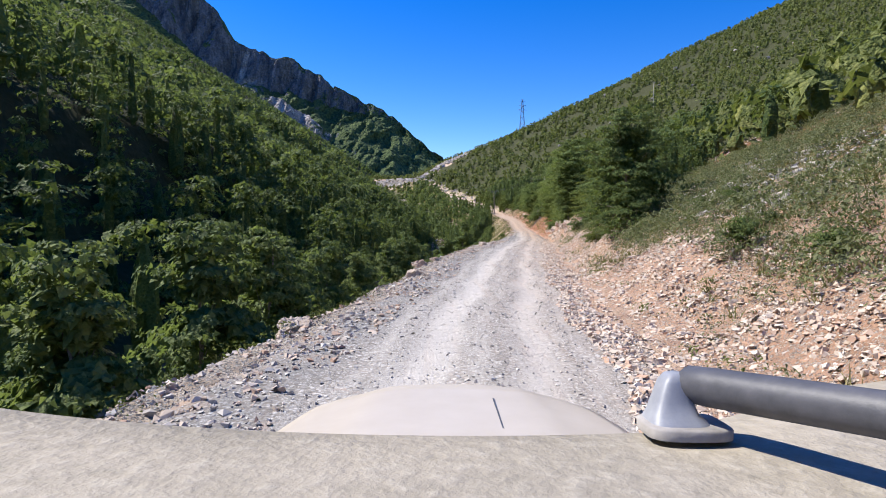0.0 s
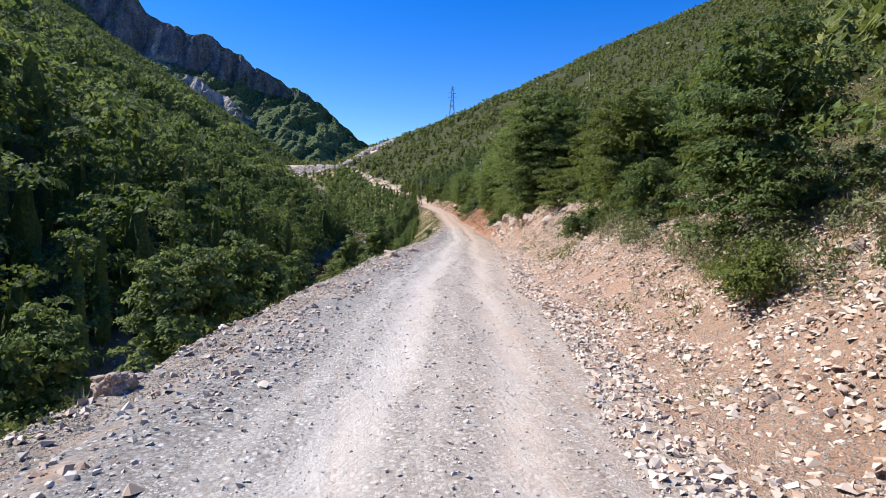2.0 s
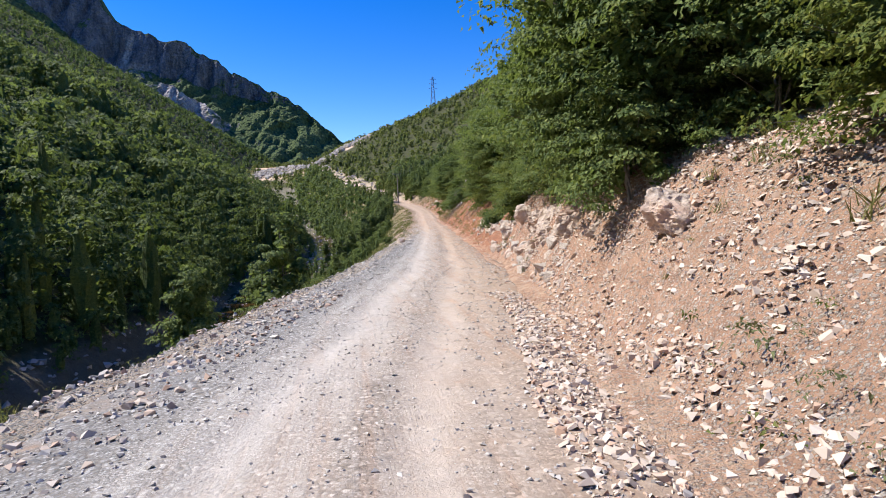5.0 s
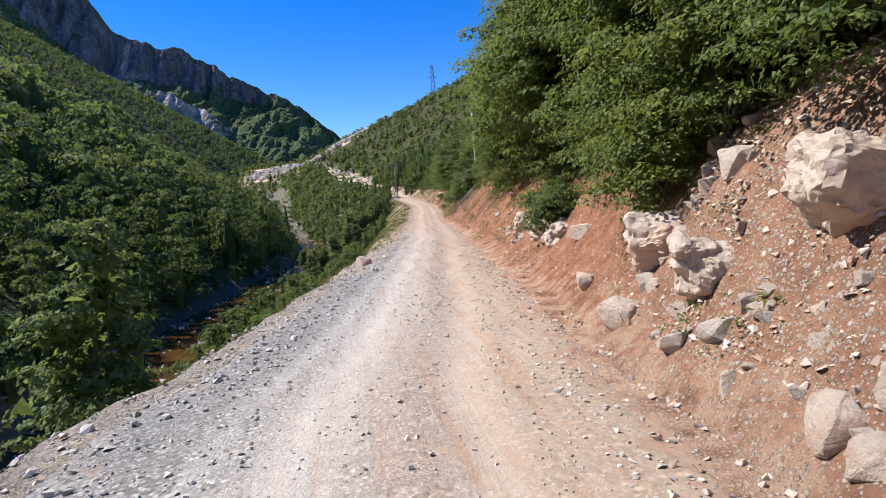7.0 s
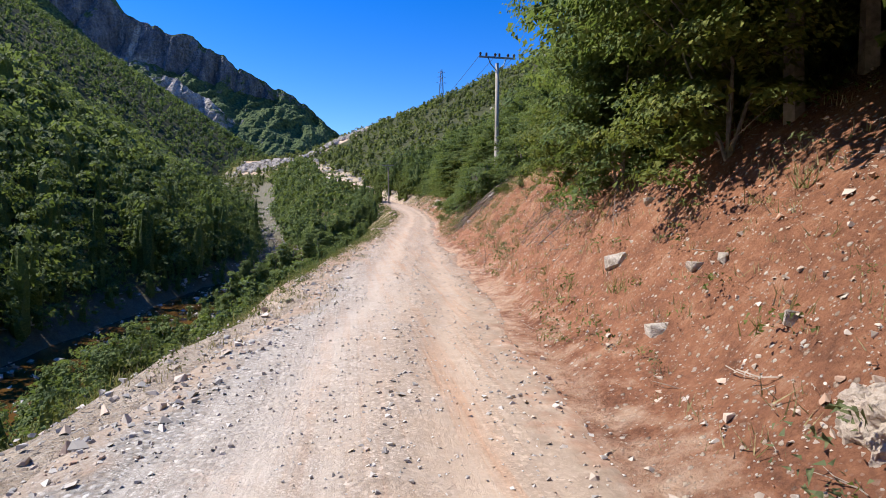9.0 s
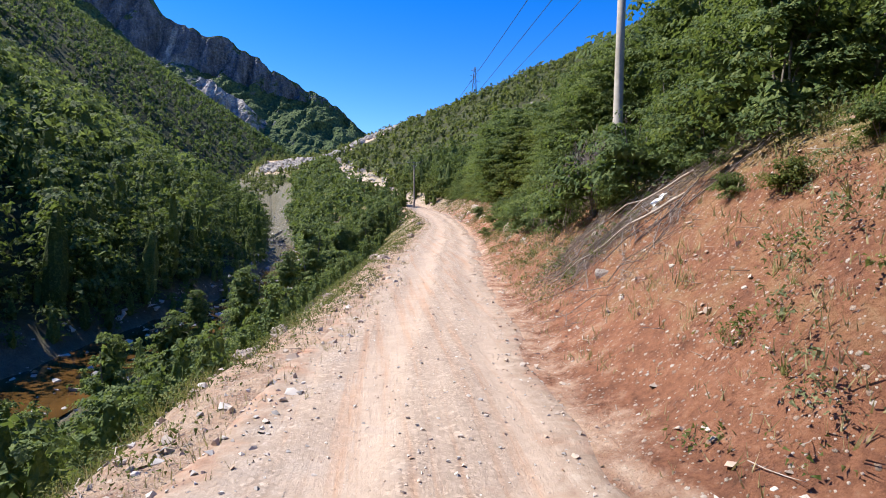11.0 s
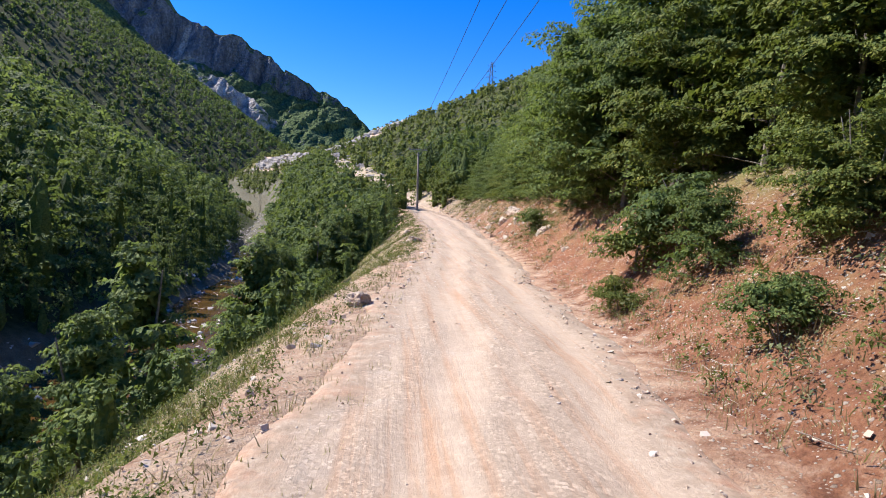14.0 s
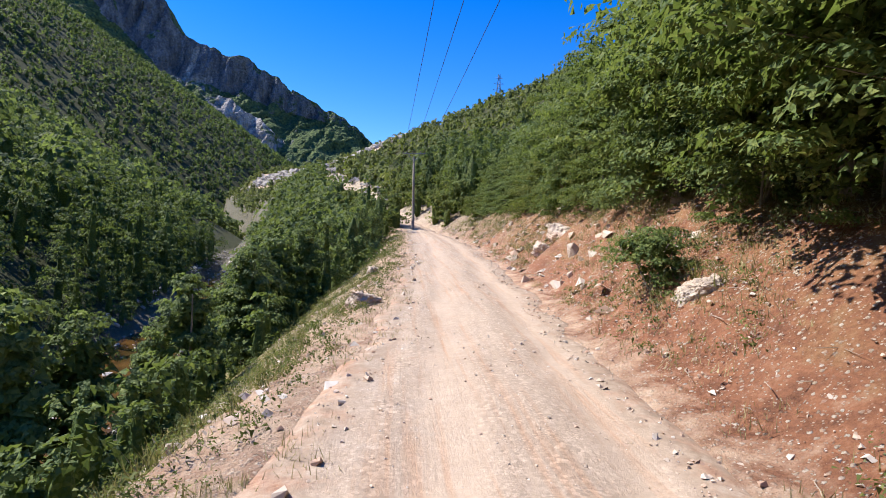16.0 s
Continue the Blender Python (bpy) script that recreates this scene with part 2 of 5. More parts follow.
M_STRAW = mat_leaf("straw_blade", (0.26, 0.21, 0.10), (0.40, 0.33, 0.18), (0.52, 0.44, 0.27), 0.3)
M_BARK = mat_bark()
M_DEAD = mat_plain("dead_twig", (0.27, 0.21, 0.16), (0.48, 0.41, 0.34), 12, 0.9)
M_BRUSH = mat_plain("grey_brush", (0.13, 0.10, 0.085), (0.30, 0.25, 0.215), 12, 0.9)
M_LIME = mat_rock("pale_limestone", (0.50, 0.44, 0.38), (0.60, 0.54, 0.475), (0.26, 0.20, 0.155), (0.52, 0.38, 0.29))
M_RED = mat_rock("rusty_limestone", (0.54, 0.45, 0.37), (0.68, 0.61, 0.53), (0.28, 0.17, 0.12), (0.48, 0.28, 0.19))
M_CRAG = mat_rock("weathered_outcrop", (0.52, 0.43, 0.35), (0.66, 0.59, 0.51), (0.30, 0.19, 0.13), (0.50, 0.31, 0.21))
M_GREY = mat_rock("grey_gravel_stone", (0.33, 0.305, 0.28), (0.50, 0.465, 0.425), (0.17, 0.15, 0.135), (0.42, 0.34, 0.27))

# ---- shape of the land ----
KY = np.array([-60, 0, 9, 17.6, 28, 42, 54, 70, 83, 92, 114, 121, 143, 155, 164, 186, 206, 222, 240, 275, 320, 370, 450])
KL = np.array([-6.5, -2.9, -1.6, -0.1, 1.3, 4.1, 6.4, 9.7, 12.3, 14.1, 17.3, 17.9, 20.4, 22.1, 22.9, 23.3, 23.4, 19.3, 14.6, 7.2, -2.6, -15.4, -50])
KR = np.array([-1.0, 2.9, 4.0, 5.2, 7.0, 9.9, 12.4, 15.6, 17.1, 18.6, 20.6, 21.3, 24.7, 25.9, 26.8, 27.8, 27.2, 22.8, 17.8, 10.2, 0.4, -12.4, -46])
KZ = np.array([0.45, 0.52, 0.55, 0.6, 0.6, 0.68, 0.45, 0.32, 0.33, 0.5, 1.25, 1.38, 2.05, 2.6, 3.05, 4.2, 5.3, 7.8, 10.9, 15.8, 22.6, 30, 36])
RY = np.array([-60, 60, 102, 120, 140, 150, 168, 181, 192, 205, 235, 270, 320, 380, 480, 560, 700, 800, 1500])
RX = np.array([-10, -4.5, -0.4, -1.8, 0.3, 2.4, 6.2, 5.4, 4.6, 2.6, -4, -11, -16, -38, -75, -75, -10, 20, 20])


def smooth_interp(y, ky, kv):
    """Piecewise linear knots, softened over some metres."""
    y = np.asarray(y, float)
    return sum(w * np.interp(y + o, ky, kv) for o, w in ((-6, .15), (-3, .2), (0, .3), (3, .2), (6, .15)))


def left_edge(y): return smooth_interp(y, KY, KL) + 0.7 * fbm(y, 0 * np.asarray(y, float), 4.0, 3, 17) + 0.35 * fbm(y, 0 * np.asarray(y, float), 1.3, 2, 19)
def right_edge(y): return smooth_interp(y, KY, KR) + 0.5 * fbm(y, 0 * np.asarray(y, float), 4.0, 3, 18) + 0.35 * fbm(y, 0 * np.asarray(y, float), 1.3, 2, 20)
def road_z(y): return smooth_interp(y, KY, KZ)
def river_x(y): return smooth_interp(y, RY, RX)
def river_z(y): return np.interp(y, [-60, 115, 330, 1500], [-7.4, -6.7, 0.0, 12.0])


def hash2(ix, iy, seed):
    v = np.sin(ix * 127.1 + iy * 311.7 + seed * 74.7) * 43758.5453
    return v - np.floor(v)


def vnoise(x, y, scale, seed=0):
    """Smooth value noise from 0 to 1; scale in metres."""
    x, y = np.asarray(x, float) / scale, np.asarray(y, float) / scale
    ix, iy = np.floor(x), np.floor(y)
    fx, fy = x - ix, y - iy
    fx, fy = fx * fx * (3 - 2 * fx), fy * fy * (3 - 2 * fy)
    a, b = hash2(ix, iy, seed), hash2(ix + 1, iy, seed)
    c, d = hash2(ix, iy + 1, seed), hash2(ix + 1, iy + 1, seed)
    return (a * (1 - fx) + b * fx) * (1 - fy) + (c * (1 - fx) + d * fx) * fy


def fbm(x, y, scale, octaves=4, seed=0):
    out, amp, tot = 0, 1.0, 0
    for o in range(octaves):
        out = out + amp * (vnoise(x, y, scale / 2 ** o, seed + o) - 0.5)
        tot += amp
        amp *= 0.5
    return out / tot


def smin(a, b, k):
    h = np.clip(0.5 + 0.5 * (b - a) / k, 0, 1)
    return b * (1 - h) + a * h - k * h * (1 - h)


CX = np.array([-120, -60, -28, -14, 9, 45, 78, 118, 170, 300, 500])
CZ = np.array([2, 8, 18, 30, 43, 56, 70, 90, 117, 180, 265])
# the cut bank beside the road: its height along the way
BY = np.array([-60, 0, 20, 34, 44, 52, 58, 66, 74, 84, 96, 108, 118, 126, 136, 146, 158, 170, 190, 210, 300])
BH = np.array([1.2, 1.2, 1.1, 1.0, 1.2, 1.9, 2.5, 2.6, 2.5, 2.3, 2.5, 2.4, 1.9, 2.0, 1.7, 1.7, 1.9, 1.7, 1.5, 1.2, 1.0])


def height(x, y):
    """The land's height, road bed included."""
    x, y = np.asarray(x, float), np.asarray(y, float)
    xl, xr, zr = left_edge(y), right_edge(y), road_z(y)
    # right hand hill: bank, then slope, up to the crest
    u = x - xr
    bh = smooth_interp(y, BY, BH)
    steep = np.interp(y, [0, 50, 57, 74, 79, 110, 125, 160, 300], [0.42, 0.45, 1.4, 1.4, 0.75, 0.7, 0.58, 0.55, 0.6])
    bank = smin(np.maximum(u - 0.3, 0) * steep, bh + 0 * u, 0.8)
    hill = zr + bank + np.interp(y, [0, 180, 260, 340], [0.46, 0.41, 0.34, 0.35]) * np.maximum(u - 1.0, 0) + 0.12 * np.maximum(u - 14.0, 0) + 3.5 * fbm(x, y, 45, 4, 3) * np.clip(u / 25, 0, 1) + (0.7 * fbm(x, y, 3.0, 3, 9) + 0.35 * fbm(x, y, 0.9, 2, 10)) * np.clip(u / 1.2, 0, 1)
    crest = np.interp(x, CX, CZ) + 6 * fbm(x, y, 60, 4, 5)
    right = np.where(y > 215, smin(hill, np.maximum(crest, zr), 5.0), hill)
    right = np.where(y > 520, right - (y - 520) * 0.5, right)
    # left: shoulder, embankment down to the river, far side up
    v = xl - x
    rx, rz = river_x(y), river_z(y)
    half = np.interp(y, [60, 120, 160, 200, 240], [2.4, 2.9, 3.6, 3.4, 2.6]) + 1.2 * fbm(x * 0, y, 25, 2, 21)
    east = rx + half
    sw = np.interp(y, [0, 95, 112, 200], [0.5, 0.5, 0.8, 0.9])
    down = zr - 0.62 * np.maximum(v - sw, 0) - np.interp(y, [95, 110], [0.08, 0.2]) * np.maximum(v, 0) + 0.7 * fbm(x, y, 5, 3, 31) * np.clip(v / 3, 0, 1) + 0.35 * fbm(x, y, 1.1, 2, 32) * np.clip(v, 0, 1)
    west = rx - half - x
    rise = np.interp(y, [0, 220, 320, 440, 620, 800], [0.62, 0.62, 0.48, 0.50, 0.66, 0.64])
    up = rz + 0.3 + rise * np.maximum(west, 0) + 5 * fbm(x, y, 40, 4, 41) * np.clip(west / 15, 0, 1) + 0.5 * np.clip(west, 0, 1)
    up = up - 0.6 * np.maximum(y - 960, 0)
    win = np.clip((y - 12) / 12, 0, 1) * np.clip((78 - y) / 14, 0, 1)
    q = np.clip((west - 11) / 4, 0, 1)
    up = up + win * (6 * q * q * (3 - 2 * q) - 6 * np.clip((west - 16) / 45, 0, 1))
    bed = rz - 0.35 + 0.5 * fbm(x, y, 2.0, 3, 51)
    left = np.where(x < rx - half, np.maximum(up, bed), np.maximum(down, bed))
    out = np.where(u > 0, right, np.where(v > 0, left, zr))
    return out


def mesh_from(name, verts, faces, mat=None, attrs=None, smooth=False):
    me = bpy.data.meshes.new(name)
    verts = np.asarray(verts, np.float32)
    faces = np.asarray(faces, np.int32)
    n, k = faces.shape
    me.vertices.add(len(verts))
    me.vertices.foreach_set("co", verts.ravel())
    me.loops.add(n * k)
    me.loops.foreach_set("vertex_index", faces.ravel())
    me.polygons.add(n)
    me.polygons.foreach_set("loop_start", np.arange(0, n * k, k, dtype=np.int32))
    me.polygons.foreach_set("use_smooth", np.full(n, smooth, bool))
    if mat:
        me.materials.append(mat)
    for key, val in (attrs or {}).items():
        a = me.attributes.new(key, "FLOAT", "POINT")
        a.data.foreach_set("value", np.asarray(val, np.float32).ravel())
    me.update(calc_edges=True)
    me.validate()
    return me


def grid_faces(nr, nc):
    i = np.arange((nr - 1) * (nc - 1))
    r, c = i // (nc - 1), i % (nc - 1)
    a = r * nc + c
    return np.stack([a, a + 1, a + nc + 1, a + nc], 1)


def axis_steps(*spans):
    """Values from spans of (start, end, step)."""
    out = []
    for a, b, s in spans:
        out.extend(np.arange(a, b - 1e-6, s))
    out.append(spans[-1][1])
    return np.array(out)


def zone(y, *rows):
    """A mask along y from (y, value) pairs."""
    return np.interp(y, [r[0] for r in rows], [r[1] for r in rows])


def crest_y(x): return np.interp(x, [-45, -27, -16, -7, 0, 8, 16, 25, 34], [430, 391, 369, 360, 368, 384, 376, 381, 390])


def on_rocks(x, y):
    """The bare rocky band along the crest of the spur."""
    d = crest_y(x) - y
    return (x > -48) & (x < 36) & (d > -6) & (d < np.interp(x, [-45, 0, 20, 36], [16, 15, 9, 4]))


def bare_slope(x, y):
    """The open, stony slope above the first stretch of road."""
    line = np.minimum(0.5 * y + 0.5, np.where(y < 52, 0.72 * y - 11.2, 99.0))
    return (x > line + 2.5 * fbm(x, y, 9, 2, 141)) & (x < 0.30 * y + 15.5) & (y < 56)


def tree_line(y):
    """How far from the road's right edge the wood begins."""
    return np.interp(y, [-60, 14, 20, 28, 31, 33, 37, 41, 46, 51, 57, 60, 68, 73, 88, 92, 99, 104, 120, 124, 132, 138, 148, 153, 166, 172, 200, 215, 240, 330],
                     [20, 17, 14, 10, 7, 3.4, 2.6, 3.6, 4.2, 3.4, 2.5, 2.2, 2.4, 2.2, 2.2, 2.2, 2.5, 3.2, 4.4, 4.6, 4.6, 4.6, 4.4, 3.4, 2.8, 2.6, 2.6, 3, 2, 2])


def build_ground():
    ys = axis_steps((-60, -10, 2.0), (-10, 190, 0.55), (190, 230, 1.0), (230, 560, 5), (560, 1500, 60))
    ds = axis_steps((-900, -200, 50), (-200, -60, 8), (-60, -24, 2), (-24, 15, 0.48), (15, 60, 1.5), (60, 240, 7), (240, 900, 60))
    yy, dd = np.meshgrid(ys, ds, indexing="ij")
    xc = (left_edge(yy) + right_edge(yy)) / 2
    xx = xc + dd
    zz = height(xx, yy)
    u, v = xx - right_edge(yy), left_edge(yy) - xx
    inside = (u < -0.45) & (v < -0.45)
    zz = zz - 0.25 * inside
    red = np.clip((u + 0.7) / 0.6, 0, 1) * np.clip((np.where(yy < 56, 26, 9) - u) / 4, 0, 1) * zone(yy, (0, .95), (30, .95), (40, 1), (52, 1), (60, .8), (72, .7), (73, .9), (78, 1), (105, 1), (118, .8), (150, .85), (175, .8), (230, .1))
    red = np.maximum(red, np.clip((v + 0.7) / 0.6, 0, 1) * np.clip((8 - v) / 4, 0, 1) * zone(yy, (96, 0), (108, .75), (210, .75)))
    scree = np.clip((u + 0.7) / 0.6, 0, 1) * np.clip((10 - u) / 5, 0, 1) * zone(yy, (0, .8), (20, .85), (35, .9), (52, .9), (57, .75), (74, .5), (78, .14), (110, .14), (150, .22), (205, .35), (230, .3), (300, .4))
    scree = np.maximum(scree, np.clip((v + 0.4) / 0.5, 0, 1) * np.clip((6 - v) / 3, 0, 1) * zone(yy, (88, 0), (100, .5), (210, .5)))
    grit = np.clip((v + 0.4) / 0.5, 0, 1) * np.clip((4.0 - v) / 2.0, 0, 1) * zone(yy, (0, 1), (80, 1), (92, .4), (108, 0), (200, 0))
    grass = np.clip((v - 0.6) / 3.5, 0, 1) * np.clip((11 - v) / 5, 0, 1) + np.clip((u - 3) / 2, 0, 1) * zone(yy, (0, .6), (28, .55), (40, .5)) * np.clip((22 - u) / 8, 0, 1)
    grass = grass + np.clip((u - 0.4) / 0.8, 0, 1) * np.clip((7 - u) / 2, 0, 1) * zone(yy, (0, .2), (50, .2), (58, 0), (84, .1), (105, .4), (118, .45), (150, .42), (205, .5))
    grass = grass + np.clip((v - 0.15) / 1.2, 0, 1) * np.clip((4 - v) / 2, 0, 1) * zone(yy, (95, 0), (112, .4), (215, .45))
    # where the floor takes that painted understory shade, from the wood's edge inwards
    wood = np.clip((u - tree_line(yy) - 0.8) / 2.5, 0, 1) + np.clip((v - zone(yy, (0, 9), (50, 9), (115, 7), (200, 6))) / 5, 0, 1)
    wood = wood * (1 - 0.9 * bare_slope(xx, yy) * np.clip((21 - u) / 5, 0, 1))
    rocky = np.where(on_rocks(xx, yy), 1.0, 0.0)
    wood, scree = wood * (1 - rocky), np.maximum(scree, rocky)
    bed = np.clip(1.2 - np.abs(xx - river_x(yy)) / 4.6, 0, 1) * (v > 0)
    wood = np.clip(wood, 0, 1) * (1 - 0.35 * np.clip(bed * 3, 0, 1))
    scree, grit = np.where(bed > 0.3, 0, scree), np.maximum(grit, np.clip(bed * 2, 0, 1))
    dust = np.clip(1.05 - np.maximum(u, 0) / 1.0, 0, 1) * (u > -1.5) * zone(yy, (0, .6), (70, .6), (230, .75)) + np.clip(1.25 - np.maximum(v, 0) / 3.0, 0, 1) * (v > -1.5) * zone(yy, (88, 0), (108, .85), (230, .8))
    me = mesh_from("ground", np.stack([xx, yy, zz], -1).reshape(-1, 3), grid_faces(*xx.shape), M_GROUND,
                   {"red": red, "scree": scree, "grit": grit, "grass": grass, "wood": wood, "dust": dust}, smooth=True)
    ob = new("ground", me)
    tagged(ob, "rocky valley ground with red soil banks and grass", "ground", kind="structure")
    return ob


def road_top(x, y):
    """Height of the worn road surface, and its wheel tracks."""
    xl, xr = left_edge(y), right_edge(y)
    tt = (x - xl) / (xr - xl)
    w = (tt - 0.5) * (xr - xl)
    wob = 0.25 * fbm(y * 0, y, 18, 2, 61)
    tr1, tr2 = np.exp(-((w + 0.55 + wob) / 0.36) ** 2), np.exp(-((w - 1.05 + wob) / 0.36) ** 2)
    ruts = 0.45 * sum(np.exp(-((w - c + wob * k) / 0.16) ** 2) for c, k in ((-1.25, 0.6), (0.2, 1.7), (1.75, 1.4), (-0.15, -0.8)))
    crown = 0.07 * (1 - (tt * 2 - 1) ** 2)
    edge = np.clip((np.abs(tt - 0.5) - 0.44) / 0.12, 0, 1)
    rough = 1 - np.clip((np.abs(tt - 0.5) - 0.36) / 0.1, 0, 1)
    z = road_z(y) + crown - 0.05 * (tr1 + tr2) - 0.03 * ruts + (0.10 * fbm(x, y, 1.6, 4, 63) + 0.06 * fbm(x, y, 0.5, 2, 64)) * rough - 0.22 * edge ** 1.6 + 0.015
    return z, np.clip(tr1 + tr2 + ruts, 0, 1)


def build_road():
    ys = axis_steps((-60, -4, 1.0), (-4, 175, 0.3), (175, 340, 1.0))
    ts = np.linspace(-0.06, 1.06, 43)
    yy, tt = np.meshgrid(ys, ts, indexing="ij")
    xl, xr = left_edge(yy), right_edge(yy)
    xx = xl + (xr - xl) * tt
    zz, tracks = road_top(xx, yy)
    tan = zone(yy, (0, 0.15), (20, .35), (45, .6), (75, .8), (95, .9), (115, 1.05), (200, 1), (250, .5), (340, .4)) * np.clip(zone(yy, (0, -.35), (80, -.4), (100, .3), (112, .75)) + tt * zone(yy, (0, 1.7), (80, 1.9), (112, .4)), 0, 1.3)
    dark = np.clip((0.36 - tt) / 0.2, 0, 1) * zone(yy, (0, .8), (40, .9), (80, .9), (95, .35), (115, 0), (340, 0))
    rim = np.maximum(np.clip((0.2 - tt) / 0.14, 0, 1) * zone(yy, (0, .9), (50, .8), (62, .3), (85, .3), (98, 1)), np.clip((tt - 0.8) / 0.14, 0, 1))
    me = mesh_from("road", np.stack([xx, yy, zz], -1).reshape(-1, 3), grid_faces(*xx.shape), M_ROAD,
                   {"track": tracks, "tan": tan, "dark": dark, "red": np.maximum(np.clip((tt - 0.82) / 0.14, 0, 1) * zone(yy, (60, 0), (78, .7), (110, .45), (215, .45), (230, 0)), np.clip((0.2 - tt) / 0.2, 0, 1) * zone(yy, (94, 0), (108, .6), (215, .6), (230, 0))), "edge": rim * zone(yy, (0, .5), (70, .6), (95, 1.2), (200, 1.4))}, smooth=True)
    ob = new("road", me)
    tagged(ob, "unpaved gravel mountain road with dusty wheel tracks", "road", kind="structure")
    return ob


build_ground()
build_road()

# ---- shared shapes ----


def part(name, me, parent=None, label="", place=None):
    """Links a mesh as one object, under a thing if parent is given."""
    ob = new(name, me)
    if parent is not None:
        ob.parent = parent
    if place is not None:
        ob.matrix_basis = place
    if label:
        ob["label"] = label
    return ob


def thing(name, label, category, group="", place=None):
    ob = new(name)
    ob.empty_display_size = 0.3
    if place is not None:
        ob.matrix_basis = place
    return tagged(ob, label, category, group)


def tube(points, radii, sides=6):
    """Verts and quads of a bent, tapered tube."""
    P = np.asarray(points, float)
    R = np.broadcast_to(np.asarray(radii, float), (len(P),))
    T = np.gradient(P, axis=0)
    T /= np.linalg.norm(T, axis=1, keepdims=True) + 1e-9
    up = np.array([0.31, 0.17, 0.93])
    A = np.cross(T, up)
    A /= np.linalg.norm(A, axis=1, keepdims=True) + 1e-9
    B = np.cross(T, A)
    a = np.linspace(0, 2 * np.pi, sides, endpoint=False)
    V = P[:, None] + R[:, None, None] * (np.cos(a)[None, :, None] * A[:, None] + np.sin(a)[None, :, None] * B[:, None])
    F = []
    for i in range(len(P) - 1):
        for k in range(sides):
            k2 = (k + 1) % sides
            F.append((i * sides + k, i * sides + k2, (i + 1) * sides + k2, (i + 1) * sides + k))
    n = len(P)
    for base in (0, (n - 1) * sides):      # end caps as fans of quads
        for k in range(0, sides - 2, 2):
            F.append((base, base + k + 1, base + k + 2, base + (k + 3) % sides))
    return V.reshape(-1, 3), np.array(F, int)


def joined(pieces):
    V, F, o = [], [], 0
    for v, f in pieces:
        V.append(v)
        F.append(np.asarray(f) + o)
        o += len(v)
    return np.concatenate(V), np.concatenate(F)


def box_vf(cx, cy, cz, sx, sy, sz):
    v = np.array([[x, y, z] for z in (-1, 1) for y in (-1, 1) for x in (-1, 1)], float) * (sx / 2, sy / 2, sz / 2) + (cx, cy, cz)
    f = np.array([(0, 2, 3, 1), (4, 5, 7, 6), (0, 1, 5, 4), (2, 6, 7, 3), (0, 4, 6, 2), (1, 3, 7, 5)])
    return v, f


def arch_sheet(rows, thick=0.03):
    """A bent sheet from rows of points, closed with thickness below."""
    G = np.array(rows, float)
    nr, nc = G.shape[:2]
    top = G.reshape(-1, 3)
    bot = top - (0, 0, thick)
    f = grid_faces(nr, nc)
    n = nr * nc
    F = list(f) + list(f[:, ::-1] + n)
    ring = [i for i in range(nc)] + [r * nc + nc - 1 for r in range(1, nr)] + [(nr - 1) * nc + c for c in range(nc - 2, -1, -1)] + [r * nc for r in range(nr - 2, 0, -1)]
    for a, b in zip(ring, ring[1:] + ring[:1]):
        F.append((b, a, a + n, b + n))
    return np.concatenate([top, bot]), np.array(F)


def leaf_quads(P, N, size, rng, width=0.55):
    """Pointed leaf blades at P, facing N."""
    n = len(P)
    R = rng.normal(size=(n, 3))
    T = np.cross(N, R)
    T /= np.linalg.norm(T, axis=1, keepdims=True) + 1e-9
    T[:, 2] -= 0.25
    B = np.cross(N, T)
    s = (size * rng.uniform(0.6, 1.3, n))[:, None]
    a = P - T * s * 0.5 + B * s * width * 0.5
    b = P + T * s * 0.55 - N * s * 0.1
    c = P - T * s * 0.4 - B * s * width * 0.5
    V = np.stack([a, b, c], 1).reshape(-1, 3)
    return V, np.arange(3 * n).reshape(n, 3)


def profile(q, cone):
    """Half width of a crown at the height q: round (cone 0) to pointed (cone 1)."""
    q = np.clip(q, 0, 1)
    return (1 - cone) * np.sin(np.pi * (0.20 + 0.74 * q)) ** 0.7 + cone * (0.10 + 0.95 * (1 - q) ** 0.8 * np.clip(q * 5 + 0.45, 0, 1))


def crown_points(rng, h, r, clumps, leaves, low=0.12, flat=0.55, cone=0.0):
    """Leaf places and facings on layered sprays that stand out from the stem."""
    q = rng.uniform(0, 1, clumps) ** 0.9
    ang = rng.uniform(0, 2 * np.pi, clumps)
    lobe = 1 + 0.22 * np.sin(ang * 2 + rng.uniform(0, 6)) + 0.12 * np.sin(ang * 5 + q * 9)
    rad = r * profile(q, cone) * rng.uniform(0.6, 1.0, clumps) * lobe
    C = np.stack([np.cos(ang) * rad, np.sin(ang) * rad, (low + (1 - low) * q) * h], 1)
    cr = r * rng.uniform(0.55, 1.1, clumps) * 2.6 / clumps ** 0.5 * (0.55 + 0.45 * profile(q, cone))
    k = rng.integers(0, clumps, leaves)
    D = rng.normal(size=(leaves, 3))
    D /= np.linalg.norm(D, axis=1, keepdims=True)
    D[:, 2] = np.abs(D[:, 2]) * 1.0 - 0.3
    P = C[k] + D * (cr[k] * rng.uniform(0.6, 1.1, leaves))[:, None] * (1, 1, flat)
    out = P * (1, 1, 0)
    out /= np.linalg.norm(out, axis=1, keepdims=True) + 1e-9
    N = D * 0.55 + out * 0.35 + np.array([0, 0, 0.55]) + rng.normal(size=(leaves, 3)) * 0.22
    N /= np.linalg.norm(N, axis=1, keepdims=True)
    return P, N, C, C[k]


def ball(level):
    bm = bmesh.new()
    bmesh.ops.create_icosphere(bm, subdivisions=level + 1, radius=1.0)
